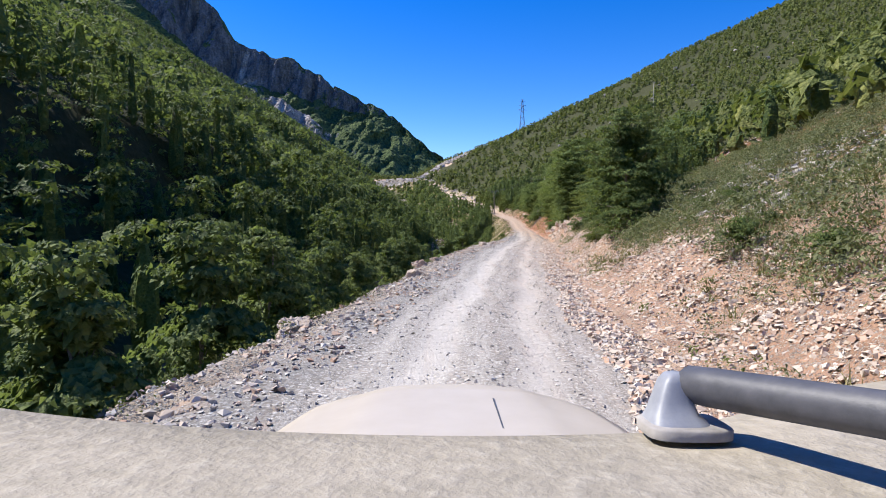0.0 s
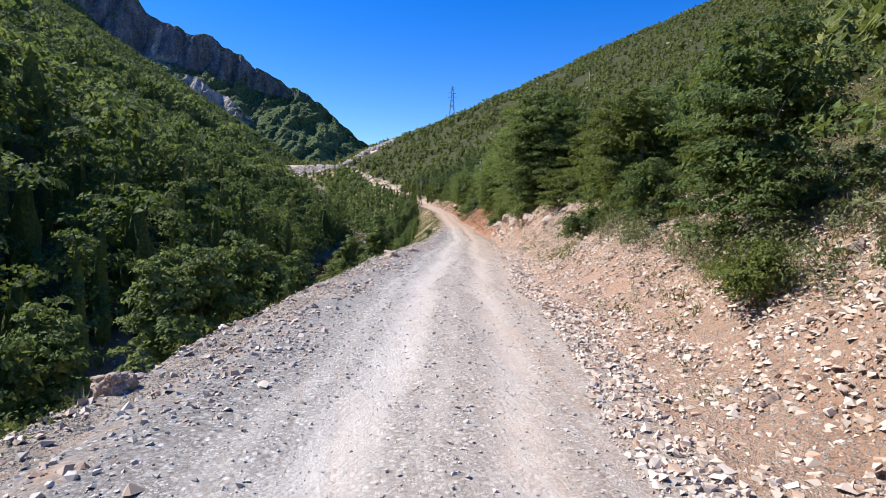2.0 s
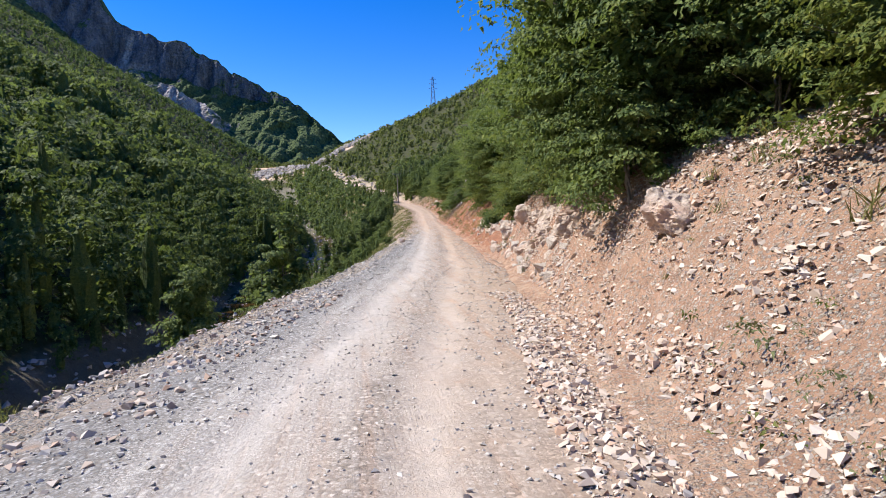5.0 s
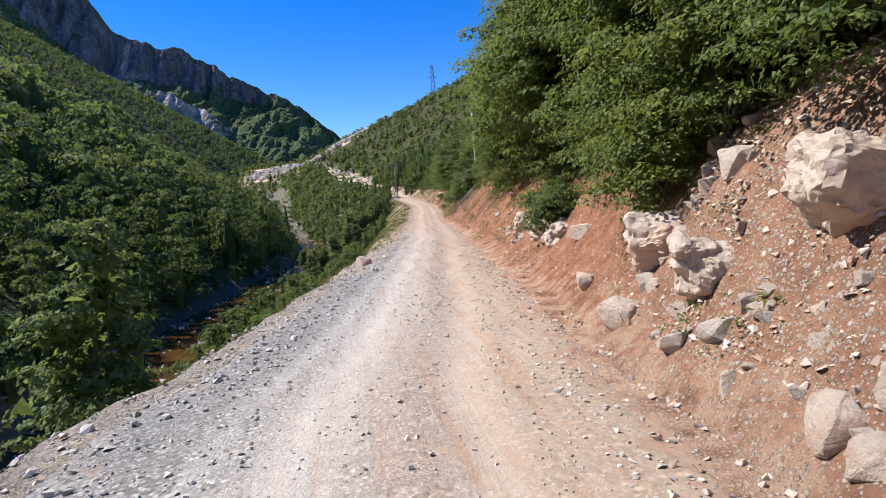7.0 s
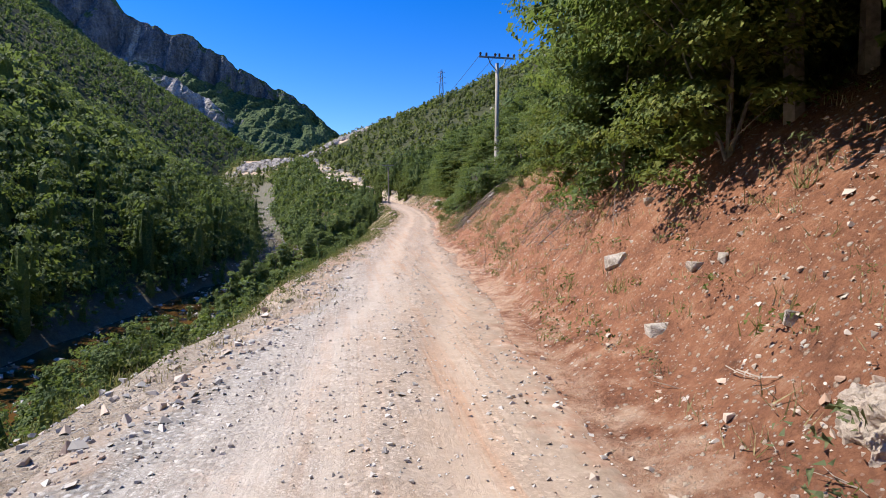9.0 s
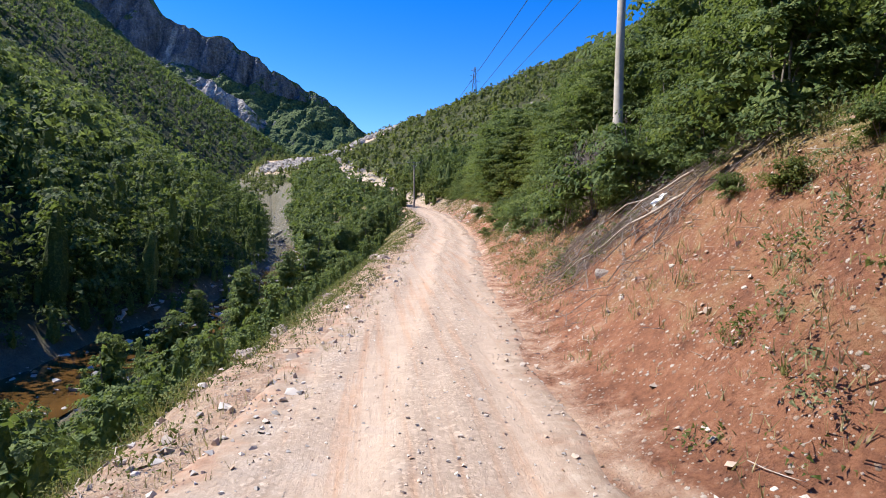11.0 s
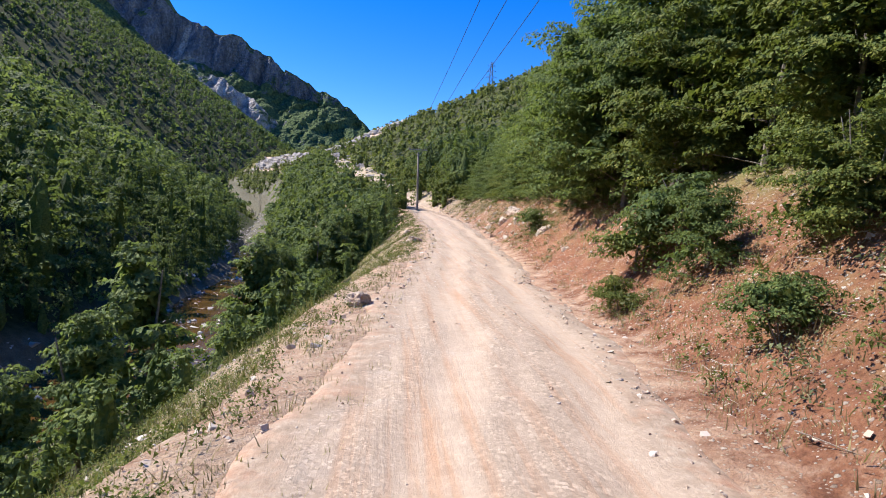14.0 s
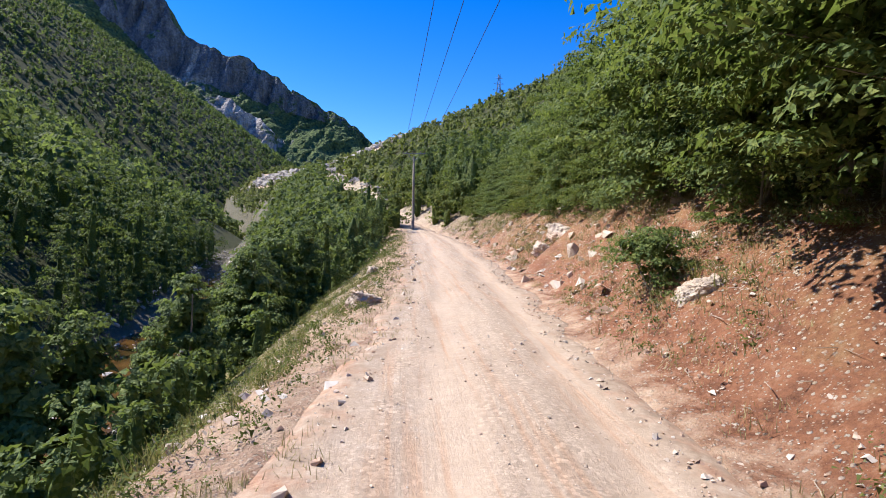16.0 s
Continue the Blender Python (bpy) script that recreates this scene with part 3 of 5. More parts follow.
    bm.verts.index_update()
    v, f = np.array([p.co[:] for p in bm.verts]), np.array([[p.index for p in t.verts] for t in bm.faces])
    bm.free()
    return v, f


BALLS = [ball(k) for k in range(2)]


def heart(rng, h, r, low, cone, level, full=0.55):
    """The close inner mass of twigs and leaves that shuts the crown, lumpy all over."""
    v, f = BALLS[level]
    q = v[:, 2] * 0.5 + 0.5
    wide = r * full * profile(q, cone) * rng.uniform(0.6, 1.2, len(v))
    flatxy = v[:, :2] / (np.linalg.norm(v[:, :2], axis=1, keepdims=True) + 1e-6) * np.minimum(1, 3 * np.sqrt(np.maximum(1 - v[:, 2:] ** 2, 0)))
    return np.c_[flatxy * wide[:, None], (low + (1 - low) * (0.04 + 0.86 * q)) * h + rng.normal(size=len(v)) * 0.03 * h], f


def foliage(rng, h, r, clumps, leaves, leaf, low, flat=0.55, width=0.75, cone=0.0, level=1, full=0.44):
    """Outer leaves on sprays round a close heart."""
    P, N, C, K = crown_points(rng, h, r, clumps, leaves, low, flat, cone)
    if level == 2:
        n = leaves // 3
        axis = np.array([0, 0, h * (0.5 + 0.5 * low)])
        deep = axis + (P[:n] - axis) * rng.uniform(0.35, 0.85, n)[:, None]
        inner = leaf_quads(deep, N[:n], leaf * 2.1, rng, 0.85)
    else:
        inner = heart(rng, h, r, low, cone, level, full)
    v, f = joined([leaf_quads(P, N, leaf, rng, width), inner])
    return v, f, C


def tree_meshes(seed, h, r, clumps, leaves, leaf, mat, low=0.12, stems=1, cone=0.15):
    rng = np.random.default_rng(seed)
    v, f, C = foliage(rng, h, r, clumps, leaves, leaf, low, 0.5, 0.75, cone, 2)
    crown = mesh_from("crown", v, f, mat)
    pieces = []
    for s in range(stems):
        lean = rng.normal(size=2) * (0.06 if stems == 1 else 0.22) * h
        zz = np.linspace(-0.3, h * 0.9, 6)
        t = (zz + 0.3) / (h * 0.9 + 0.3)
        bend = np.stack([lean[0] * t ** 1.3 + 0.05 * np.sin(t * 7 + s), lean[1] * t ** 1.3 + 0.05 * np.cos(t * 6 + s), zz], 1)
        pieces.append(tube(bend, (0.016 * h / stems ** 0.4) * (1 - 0.85 * t) + 0.008, 5))
    for c in C[: (10 if stems == 1 else 5)]:
        z0 = max(0.1, c[2] * rng.uniform(0.45, 0.75))
        mid = c * (0.55, 0.55, 0) + np.array([0, 0, z0 * 0.4 + c[2] * 0.6])
        pieces.append(tube([(0, 0, z0), mid, c], [0.006 * h * 0.5, 0.004 * h * 0.5, 0.004], 4))
    v, f = joined(pieces)
    return crown, mesh_from("trunk", v, f, M_BARK)


def tree_maker(name, label, category, group, *args, **kw):
    crown, trunk = tree_meshes(*args, **kw)

    def put(x, y, z, scale=1.0, turn=0.0):
        t = thing(name, label, category, group, Matrix.Translation((x, y, z)) @ Matrix.Rotation(turn, 4, "Z") @ Matrix.Diagonal((scale, scale, scale * 1.0, 1)))
        part("trunk", trunk, t)
        part("crown", crown, t)
        return t
    return put


def scatter_mesh(name, templates, X, Y, Z, S, rng, mat, label, category, tilt=0.0, smooth=False):
    """Many copies of small templates (verts, faces) as ONE mesh of kind stuff."""
    V, F, o = [], [], 0
    pick = rng.integers(0, len(templates), len(X))
    for ti, (tv, tf) in enumerate(templates):
        idx = np.where(pick == ti)[0]
        if not len(idx):
            continue
        a = rng.uniform(0, 2 * np.pi, len(idx))
        c, s = np.cos(a), np.sin(a)
        R = np.zeros((len(idx), 3, 3))
        R[:, 0, 0], R[:, 0, 1], R[:, 1, 0], R[:, 1, 1], R[:, 2, 2] = c, -s, s, c, 1
        if tilt:
            b = rng.normal(size=len(idx)) * tilt
            Rx = np.zeros((len(idx), 3, 3))
            Rx[:, 0, 0], Rx[:, 1, 1], Rx[:, 1, 2], Rx[:, 2, 1], Rx[:, 2, 2] = 1, np.cos(b), -np.sin(b), np.sin(b), np.cos(b)
            R = R @ Rx
        vv = np.einsum("nij,vj->nvi", R, tv) * S[idx][:, None, None] + np.stack([X[idx], Y[idx], Z[idx]], 1)[:, None]
        V.append(vv.reshape(-1, 3))
        F.append((tf[None] + (np.arange(len(idx)) * len(tv))[:, None, None] + o).reshape(-1, tf.shape[1]))
        o += len(idx) * len(tv)
    tone = np.concatenate([np.repeat(rng.uniform(size=(pick == ti).sum()), len(tv)) for ti, (tv, tf) in enumerate(templates)])
    me = mesh_from(name, np.concatenate(V), np.concatenate(F), mat, {"tone": tone}, smooth=smooth)
    ob = new(name, me)
    return tagged(ob, label, category, kind="stuff")


def jitter_grid(x0, x1, y0, y1, step, rng):
    gx, gy = np.meshgrid(np.arange(x0, x1, step), np.arange(y0, y1, step))
    gx = gx.ravel() + rng.uniform(-0.48, 0.48, gx.size) * step
    gy = gy.ravel() + rng.uniform(-0.48, 0.48, gy.size) * step
    return gx, gy


def wood_template(seed, clumps, leaves, leaf, level=1, cone=0.3, h=5.0, r=1.9, full=0.42):
    rng = np.random.default_rng(seed)
    v, f, C = foliage(rng, h, r, clumps, leaves, leaf, 0.0, 0.6, 0.75, cone, level, full)
    return v, f


# ---- far mountain and valley side ----


def mat_mountain():
    m = Mat("mountain_forest_and_cliff")
    n = m.noise(0.012, 6, 0.65)
    f = m.noise(0.09, 5, 0.7)
    grain = m.noise(0.22, 5, 0.75)
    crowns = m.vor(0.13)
    # light crown tops and dark gaps: shade between the crowns is painted in
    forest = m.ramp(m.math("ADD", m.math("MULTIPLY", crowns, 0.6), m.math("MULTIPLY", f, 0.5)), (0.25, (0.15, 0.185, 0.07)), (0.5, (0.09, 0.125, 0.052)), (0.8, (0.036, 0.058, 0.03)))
    streak = m.node("ShaderNodeMapping", Vector=m.co)
    streak.inputs["Scale"].default_value = (1.0, 1.0, 0.25)
    sv = m.math("ADD", m.math("MULTIPLY", m.noise(0.05, 7, 0.75, streak.outputs[0]), 0.6), m.math("MULTIPLY", grain, 0.4))
    # grey rock with a blue cast: the haze of distance is put into its colour
    rock = m.ramp(sv, (0.40, (0.06, 0.065, 0.08)), (0.5, (0.125, 0.13, 0.15)), (0.62, (0.26, 0.255, 0.27)))
    pale = m.ramp(sv, (0.38, (0.10, 0.098, 0.10)), (0.49, (0.30, 0.275, 0.262)), (0.6, (0.52, 0.475, 0.44)))
    rock = m.mix(m.mask(m.math("MULTIPLY", m.attr("pale"), m.math("ADD", sv, 0.5)), 0.3, 0.7), rock, pale)
    k = m.math("ADD", m.attr("cliff"), m.math("ADD", m.math("MULTIPLY", m.math("SUBTRACT", n, 0.5), 0.7), m.math("MULTIPLY", m.math("SUBTRACT", m.noise(0.05, 6, 0.75), 0.5), 1.3)))
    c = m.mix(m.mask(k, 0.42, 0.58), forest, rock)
    m.bump(m.math("ADD", m.math("MULTIPLY", crowns, -1.0), m.math("MULTIPLY", sv, 1.2)), 1.0, 7.0)
    return m.done(c, 0.95, 0, 0.1)


M_MOUNT = mat_mountain()
MX = np.array([-1700, -937, -695, -667, -641, -564, -512, -448, -417, -364, -328, -249, -186, -114, -44, 30, 200, 500])
MZ = np.array([1180, 915, 691, 616, 588, 567, 542, 541, 504, 485, 453, 427, 396, 347, 271, 215, 110, 40])
# the pale buttress that stands out from the wall and falls to the right
UX = np.array([-720, -620, -520, -455, -395, -340, -288, -262, -235])
UZ = np.array([490, 425, 392, 370, 336, 300, 262, 190, 100])


def build_mountain():
    xs = np.arange(-1700, 400, 6.5)
    ts = axis_steps((-260, -20, 40), (-20, 330, 4.5), (330, 900, 14))
    tt, xx = np.meshgrid(ts, xs, indexing="ij")
    cz = np.interp(xx, MX, MZ) + 16 * fbm(xx, xx * 0, 45, 5, 71) + 9 * fbm(xx, xx * 0, 18, 2, 72)
    gully = fbm(xx, tt * 0.25, 110, 5, 73)
    t2 = tt + 70 * gully + 26 * fbm(xx, tt, 34, 4, 74)
    wall = np.interp(xx, [-1700, -700, -600, -450, -364, -250, -150, 0], [230, 200, 125, 112, 88, 50, 24, 8])
    face = wall / 2.6
    drop = 2.6 * np.clip(t2, 0, face) + np.interp(xx, [-700, -300, -100], [0.62, 0.72, 0.66]) * np.maximum(t2 - face, 0)
    rib = np.abs(fbm(xx + 0.35 * tt, tt * 0.3, 42, 5, 78))
    base = cz - drop - 0.25 * np.maximum(-tt, 0) + 22 * fbm(xx, tt, 80, 5, 75) + 13 * fbm(xx, tt, 20, 4, 76)
    uz = np.interp(xx, UX, UZ) + 26 * fbm(xx, xx * 0, 40, 5, 81)
    away = t2 - 205
    but = uz - np.where(away > 0, 1.25, 1.1) * np.abs(away) + 34 * fbm(xx, tt, 36, 5, 82) * np.clip(away / 30 + 1, 0, 1)
    but = np.where((xx > -800) & (xx < -228), but, -500)
    zz = np.maximum(base, but)
    yy = 1900 - tt + 130 * rib * np.clip(t2 / 30, 0, 1)
    gz = np.abs(np.gradient(base, axis=0) / np.gradient(tt, axis=0))
    cliff = np.clip((gz - 0.75) / 0.9, 0, 1) * np.interp(xx, [-480, -260, -120], [0.8, 0.62, 0.4])
    on = np.clip((but - base) / 12 + 0.3, 0, 1)
    bare = 1.25 * on * np.clip((130 - away) / 60, 0, 1) * np.interp(xx, [-660, -500, -440, -260], [0.2, 0.5, 0.9, 0.9]) * (0.75 + 0.9 * fbm(xx, tt, 30, 4, 83))
    streak = np.exp(-(((xx + 600 - 0.12 * (zz - 500) - 10 * gully) / 9) ** 2)) * np.clip((zz - 440) / 40, 0, 1) * np.clip((566 - zz) / 20, 0, 1)
    fan = np.exp(-(((xx + 575) / 55) ** 2)) * np.exp(-(((zz - 440) / 32) ** 2))
    pale = np.clip(streak * 1.2 + 0.75 * fan + bare, 0, 1)
    cliff = np.clip(cliff * (1 - on) + 0.85 * bare + 0.8 * streak + 0.45 * fan, 0, 1)
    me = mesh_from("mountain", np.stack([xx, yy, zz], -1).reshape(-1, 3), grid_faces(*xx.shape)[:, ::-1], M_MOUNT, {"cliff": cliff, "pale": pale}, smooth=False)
    ob = new("mountain", me)
    tagged(ob, "steep forested mountain with grey limestone cliffs", "mountain", kind="structure")


build_mountain()

# ---- woods on the slopes ----
rng = np.random.default_rng(7)
T_FINE = [wood_template(160 + i, 26, 600, 0.25, 1, 0.15 + 0.15 * (i % 3), full=0.27) for i in range(5)]
T_TALL = [wood_template(180 + i, 26, 560, 0.23, 1, 0.75, 6.0, 1.5, 0.24) for i in range(4)]
T_NEAR = [wood_template(100 + i, 15, 190, 0.44, 1, 0.1 + 0.15 * (i % 3), full=0.34) for i in range(5)]
T_MID = [wood_template(120 + i, 9, 76, 0.72, 0, 0.1, 3.9, 1.9) for i in range(4)]
T_FAR = [wood_template(140 + i, 7, 26, 1.2, 0, 0.1, 3.7, 1.9) for i in range(3)]


def put_wood(name, templates, X, Y, size, label, category, mat, sink=0.3):
    Z = height(X, Y) - sink
    S = size * rng.uniform(0.6, 1.3, len(X)) * (0.8 + 0.5 * vnoise(X, Y, 14, 91))
    scatter_mesh(name, templates, X, Y, Z, S, rng, mat, label, category)


# west of the river
X, Y = jitter_grid(-95, 0, -8, 260, 3.3, rng)
w = river_x(Y) - 3.8 - X
k = (w > -0.3) & (w < 12) & (np.hypot(X - 0.7, Y) > 17)
put_wood("riverside_wood", T_FINE + T_TALL, X[k], Y[k], 1.2, "dense broadleaf wood on the shaded far river bank", "wood", M_LEAF)
k = (w >= 12) & (w < 62) & (X > -0.95 * Y - 22)
kn = k & (w < 34) & (Y < 62)
put_wood("lower_slope_wood", T_FINE + T_TALL, X[kn], Y[kn], 0.98, "shaded broadleaf wood low on the opposite hillside", "wood", M_LEAFH)
k = k & ~kn
put_wood("lower_hillside_wood", T_NEAR, X[k], Y[k], 1.22, "dense broadleaf wood rising above the river", "wood", M_LEAFH)
X, Y = jitter_grid(-330, -30, -10, 470, 5.0, rng)
w = river_x(Y) - 3.0 - X
k = ((w > 60) | (Y > 255) & (w > 1)) & (w < 230) & (X > -0.85 * Y - 25)
put_wood("hillside_wood", T_MID, X[k], Y[k], 1.45, "broadleaf wood covering the opposite hillside", "wood", M_LEAFH)
X, Y = jitter_grid(-640, 40, 470, 1000, 7.6, rng)
w = river_x(Y) - X
k = (w > 0) & (X > -0.66 * Y)
put_wood("distant_wood", T_FAR, X[k], Y[k], 1.4, "distant wood on the valley side", "wood", M_LEAFD)
# right hand slope
X, Y = jitter_grid(0, 75, -30, 232, 2.3, rng)
u = X - right_edge(Y)
k = (u > tree_line(Y) + np.where(Y < 206, 3.2, 0.3)) & (u < 34) & (vnoise(X, Y, 9, 93) > np.interp(u, [4, 18, 30], [0.1, 0.1, 0.2]))
k = k & ~(bare_slope(X, Y) & (rng.uniform(size=len(X)) < 0.93))
kf = k & (u < tree_line(Y) + 7)
put_wood("wood_edge", T_FINE, X[kf], Y[kf], np.interp(Y[kf], [30, 60, 75], [0.5, 0.8, 1.0]), "leafy hornbeam wood edge above the road", "wood", M_LEAF)
k = k & ~kf
k = k & ((Y > 100) | (u < 16))
put_wood("slope_wood", T_NEAR, X[k], Y[k], np.interp(Y[k], [30, 60, 75], [0.5, 0.75, 0.95]), "dense hornbeam scrub on the slope above the road", "wood", M_LEAF)
X, Y = jitter_grid(-30, 330, -20, 540, 3.6, rng)
u = X - right_edge(Y)
k = (u > np.where(Y < 232, 33, 2.5)) & (u < np.where(Y > 200, 330, 150)) & (vnoise(X, Y, 12, 95) > np.where((Y > 300) & (u < 35), 0.32, 0.24)) & (height(X, Y) > 0) & ~(on_rocks(X, Y) & (rng.uniform(size=len(X)) < 0.9))
k = k & (Y > 40)
near = k & (np.hypot(X - 15, Y - 90) < 150)
put_wood("upper_slope_scrub", T_MID, X[near], Y[near], 0.64, "green scrub covering the sunlit hillside", "scrub", M_SCRUB)
k = k & ~near
put_wood("crest_scrub", T_FAR, X[k], Y[k], 0.66, "green scrub up to the crest of the hill", "scrub", M_SCRUB)
X, Y = jitter_grid(-10, 110, -30, 105, 3.0, rng)
u = X - right_edge(Y)
k = (u > np.maximum(15, tree_line(Y) + 1)) & (u < 110) & ~(bare_slope(X, Y) & (rng.uniform(size=len(X)) < 0.8))
put_wood("hilltop_scrub", T_FAR, X[k], Y[k], 0.75, "green scrub on the slope high above the road", "scrub", M_SCRUB)
X, Y = jitter_grid(-80, 20, 338, 480, 3.6, rng)
k = (X < right_edge(Y) + 4) & (~on_rocks(X, Y) | (rng.uniform(size=len(X)) < 0.08))
put_wood("spur_scrub", T_MID, X[k], Y[k], 0.7, "green scrub on the rocky spur", "scrub", M_SCRUB)
# east bank below the road
X, Y = jitter_grid(-30, 24, -6, 330, 2.4, rng)
v = left_edge(Y) - X
e = X - river_x(Y) - 3.0
lim = np.interp(Y, [-30, 52, 58, 112, 118, 150, 170, 215, 330], [4.2, 4.6, 9.5, 8.5, 5.0, 4.0, 2.2, 1.0, -1.6])
k = (v > lim + np.where(Y < 100, 2.0, 0.8)) & (e > 0.5) & (np.hypot(X - 0.7, Y) > 17) & ~((Y > 52) & (Y < 176))
near = k & (Y < 212)
put_wood("embankment_wood", T_FINE + T_TALL, X[near], Y[near], 0.85, "young broadleaf trees between road and river", "wood", M_LEAF)
k = k & ~near
put_wood("far_embankment_wood", T_MID, X[k], Y[k], 0.85, "broadleaf trees between the road bend and the river", "wood", M_LEAF)

X, Y = jitter_grid(-8, 20, 40, 200, 1.35, rng)
v, e = left_edge(Y) - X, X - river_x(Y) - 2.6
k = (v > np.interp(Y, [40, 60, 110, 120, 200], [4.6, 5.2, 5.2, 4.4, 4.0])) & (e > 0.3) & (vnoise(X, Y, 3.5, 99) > 0.3) & ~((Y > 140) & (v > 6.5)) & ~((Y > 58) & (Y < 100))
put_wood("embankment_scrub", T_NEAR, X[k], Y[k], 0.33, "low green scrub between road and stream", "scrub", M_LEAF, 0.1)
X, Y = jitter_grid(-8, 20, 40, 230, 1.7, rng)
w = river_x(Y) - 3.4 - X
k = (w > -0.2) & (w < 6)
put_wood("stream_scrub", T_NEAR, X[k], Y[k], 0.42, "dark green scrub along the far side of the stream", "scrub", M_LEAF, 0.45)

X, Y = jitter_grid(10, 34, 207, 236, 1.5, rng)
v, u = left_edge(Y) - X, X - right_edge(Y)
k = ((v > 0.1) & (v < 3)) | ((u > 0.9) & (u < 5))
put_wood("bend_scrub", T_NEAR, X[k], Y[k], 0.55, "scrub on both sides of the road beyond the bend", "scrub", M_LEAFY)

# ---- roadside trees, one by one ----
horn = [tree_maker("tree", "green hornbeam tree with dense layered leaves above the road bank", "tree", "roadside trees",
                   200 + i, 7.2, 3.0, 100, 10500, 0.130, (M_LEAF, M_LEAFN)[i % 2], low=0.02) for i in range(4)]
yel = [tree_maker("tree", "yellow-green broadleaf tree on the sunny road bank", "tree", "roadside trees",
                  220 + i, 6.4, 2.6, 84, 8200, 0.128, M_LEAFY, low=0.0) for i in range(2)]
shrub = [tree_maker("shrub", "dense leafy shrub hanging over the edge of the bank", "shrub", "bank edge shrubs",
                   210 + i, 2.9, 1.9, 54, 6000, 0.084, (M_LEAF, M_LEAF, M_LEAFY)[i], low=-0.12, stems=4) for i in range(3)]
young = [tree_maker("young_tree", "slender young tree growing on the embankment", "tree", "embankment trees",
                    240 + i, 4.6, 1.6, 44, 2600, 0.145, M_LEAFH, low=0.0, cone=0.6) for i in range(3)]
bush = [tree_maker("bush", "rounded leafy bush on stony soil", "bush", "bushes",
                   260 + i, 1.6, 1.25, 32, 2400, 0.078, (M_LEAFD, M_LEAF, M_LEAFY)[i], low=0.02, stems=4) for i in range(3)]
over = [tree_maker("tree", "dark hornbeam leaning its dense crown over the bank", "tree", "roadside trees",
                   280 + i, 7.4, 3.2, 100, 12500, 0.122, M_LEAFN, low=0.17) for i in range(2)]
trng = random.Random(11)


def ground_z(x, y): return float(height(np.array([x]), np.array([y]))[0])


for y in np.concatenate([np.arange(24, 80, 2.3), np.arange(80, 212, 3.0)]):
    for row in (0, 1):
        yy = y + trng.uniform(-1.1, 1.1)
        tl = float(tree_line(yy))
        if tl > 9:
            continue
        x = float(right_edge(yy)) + tl + (2.2 if row == 0 else 0.45) + trng.uniform(-0.5, 0.5)
        big = float(np.interp(yy, [20, 38, 52, 62, 80, 105, 118, 130, 150, 165, 200], [0.3, 0.40, 0.62, 1.08, 1.15, 1.1, 0.75, 0.9, 1.1, 1.15, 0.7]))
        if bare_slope(x, yy):
            continue
        deep = 79 < yy < 102 or 149 < yy < 168
        if deep and row == 1 and not 95 < yy < 102 and trng.random() < 0.25:
            continue
        if deep and row == 0:
            trng.choice(over)(x - 0.7, yy, ground_z(x - 0.7, yy) - 0.15, trng.uniform(0.85, 1.1), trng.uniform(0, 6.3))
            continue
        kind = trng.choice(horn + yel + yel + yel if yy < 53 else horn + horn + yel) if row == 0 else trng.choice(shrub)
        kind(x, yy, ground_z(x, yy) - 0.15, (big * 0.9 if row == 0 else 0.45 + 0.45 * big) * trng.uniform(0.8, 1.12), trng.uniform(0, 6.3))
for y in np.arange(-6, 215, 2.3):
    yy = y + trng.uniform(-0.9, 0.9)
    if 54 < yy < 168:
        continue
    lim = float(np.interp(yy, [-30, 52, 58, 112, 118, 150, 215], [4.2, 4.6, 9.5, 8.5, 5.0, 6.5, 2.5]))
    x = float(left_edge(yy)) - lim - trng.uniform(0, 1.6)
    trng.choice(young)(x, yy, ground_z(x, yy) - 0.1, trng.uniform(0.75, 1.15), trng.uniform(0, 6.3))
# trees of the river bank below the road: place and height
tall = [tree_maker("tree", "slender green tree growing on the bank of the stream", "tree", "river bank trees",
                   250 + i, 6.0, 1.75, 60, 3800, 0.155, M_LEAFH, low=0.03, cone=0.45) for i in range(3)]
for x, y, h in ((5.7, 84.4, 7.0), (3.6, 87.5, 5.5), (1.6, 80, 5.0), (2.8, 74, 5.5), (8.3, 109.5, 3.6), (8.7, 114, 3.0), (8.9, 117.2, 3.2), (7.4, 106, 2.6), (9.2, 121, 3.6), (8.4, 127, 5.0),
                (9.6, 130, 4.6), (10.4, 140, 6.2), (12.2, 143.6, 5.0), (13.2, 147, 4.6), (12.6, 151.5, 7.0), (10.2, 149, 5.0), (8.6, 146, 5.0), (7.6, 150.5, 4.6), (6.2, 144.5, 4.4),
                (14.6, 160, 6.4), (15.4, 161.5, 5.0), (13.2, 171, 4.8), (12.0, 173.5, 4.6), (16.4, 165.5, 4.6), (17.2, 169, 4.6), (16.4, 173, 5.2), (18.2, 176, 4.6), (15.6, 177, 5.0)):
    trng.choice(tall)(x, y, ground_z(x, y) - 0.25, h / 6.0, trng.uniform(0, 6.3))
for x, y, s in ((16.3, 61.8, 1.0), (16.6, 58.6, 0.95), (17.2, 60.6, 1.05), (17.4, 62.8, 1.1), (17.9, 65.2, 1.05), (18.4, 67.6, 1.1), (19.0, 70.4, 1.05), (19.3, 73.2, 1.05), (20.6, 79.5, 1.1), (21.4, 84.5, 1.15), (21.9, 88.5, 1.15), (22.6, 93.0, 1.15), (23.2, 97.5, 1.1),
                (29.4, 153.5, 1.1), (29.9, 157.0, 1.15), (30.2, 160.5, 1.1), (29.2, 150.6, 1.0)):
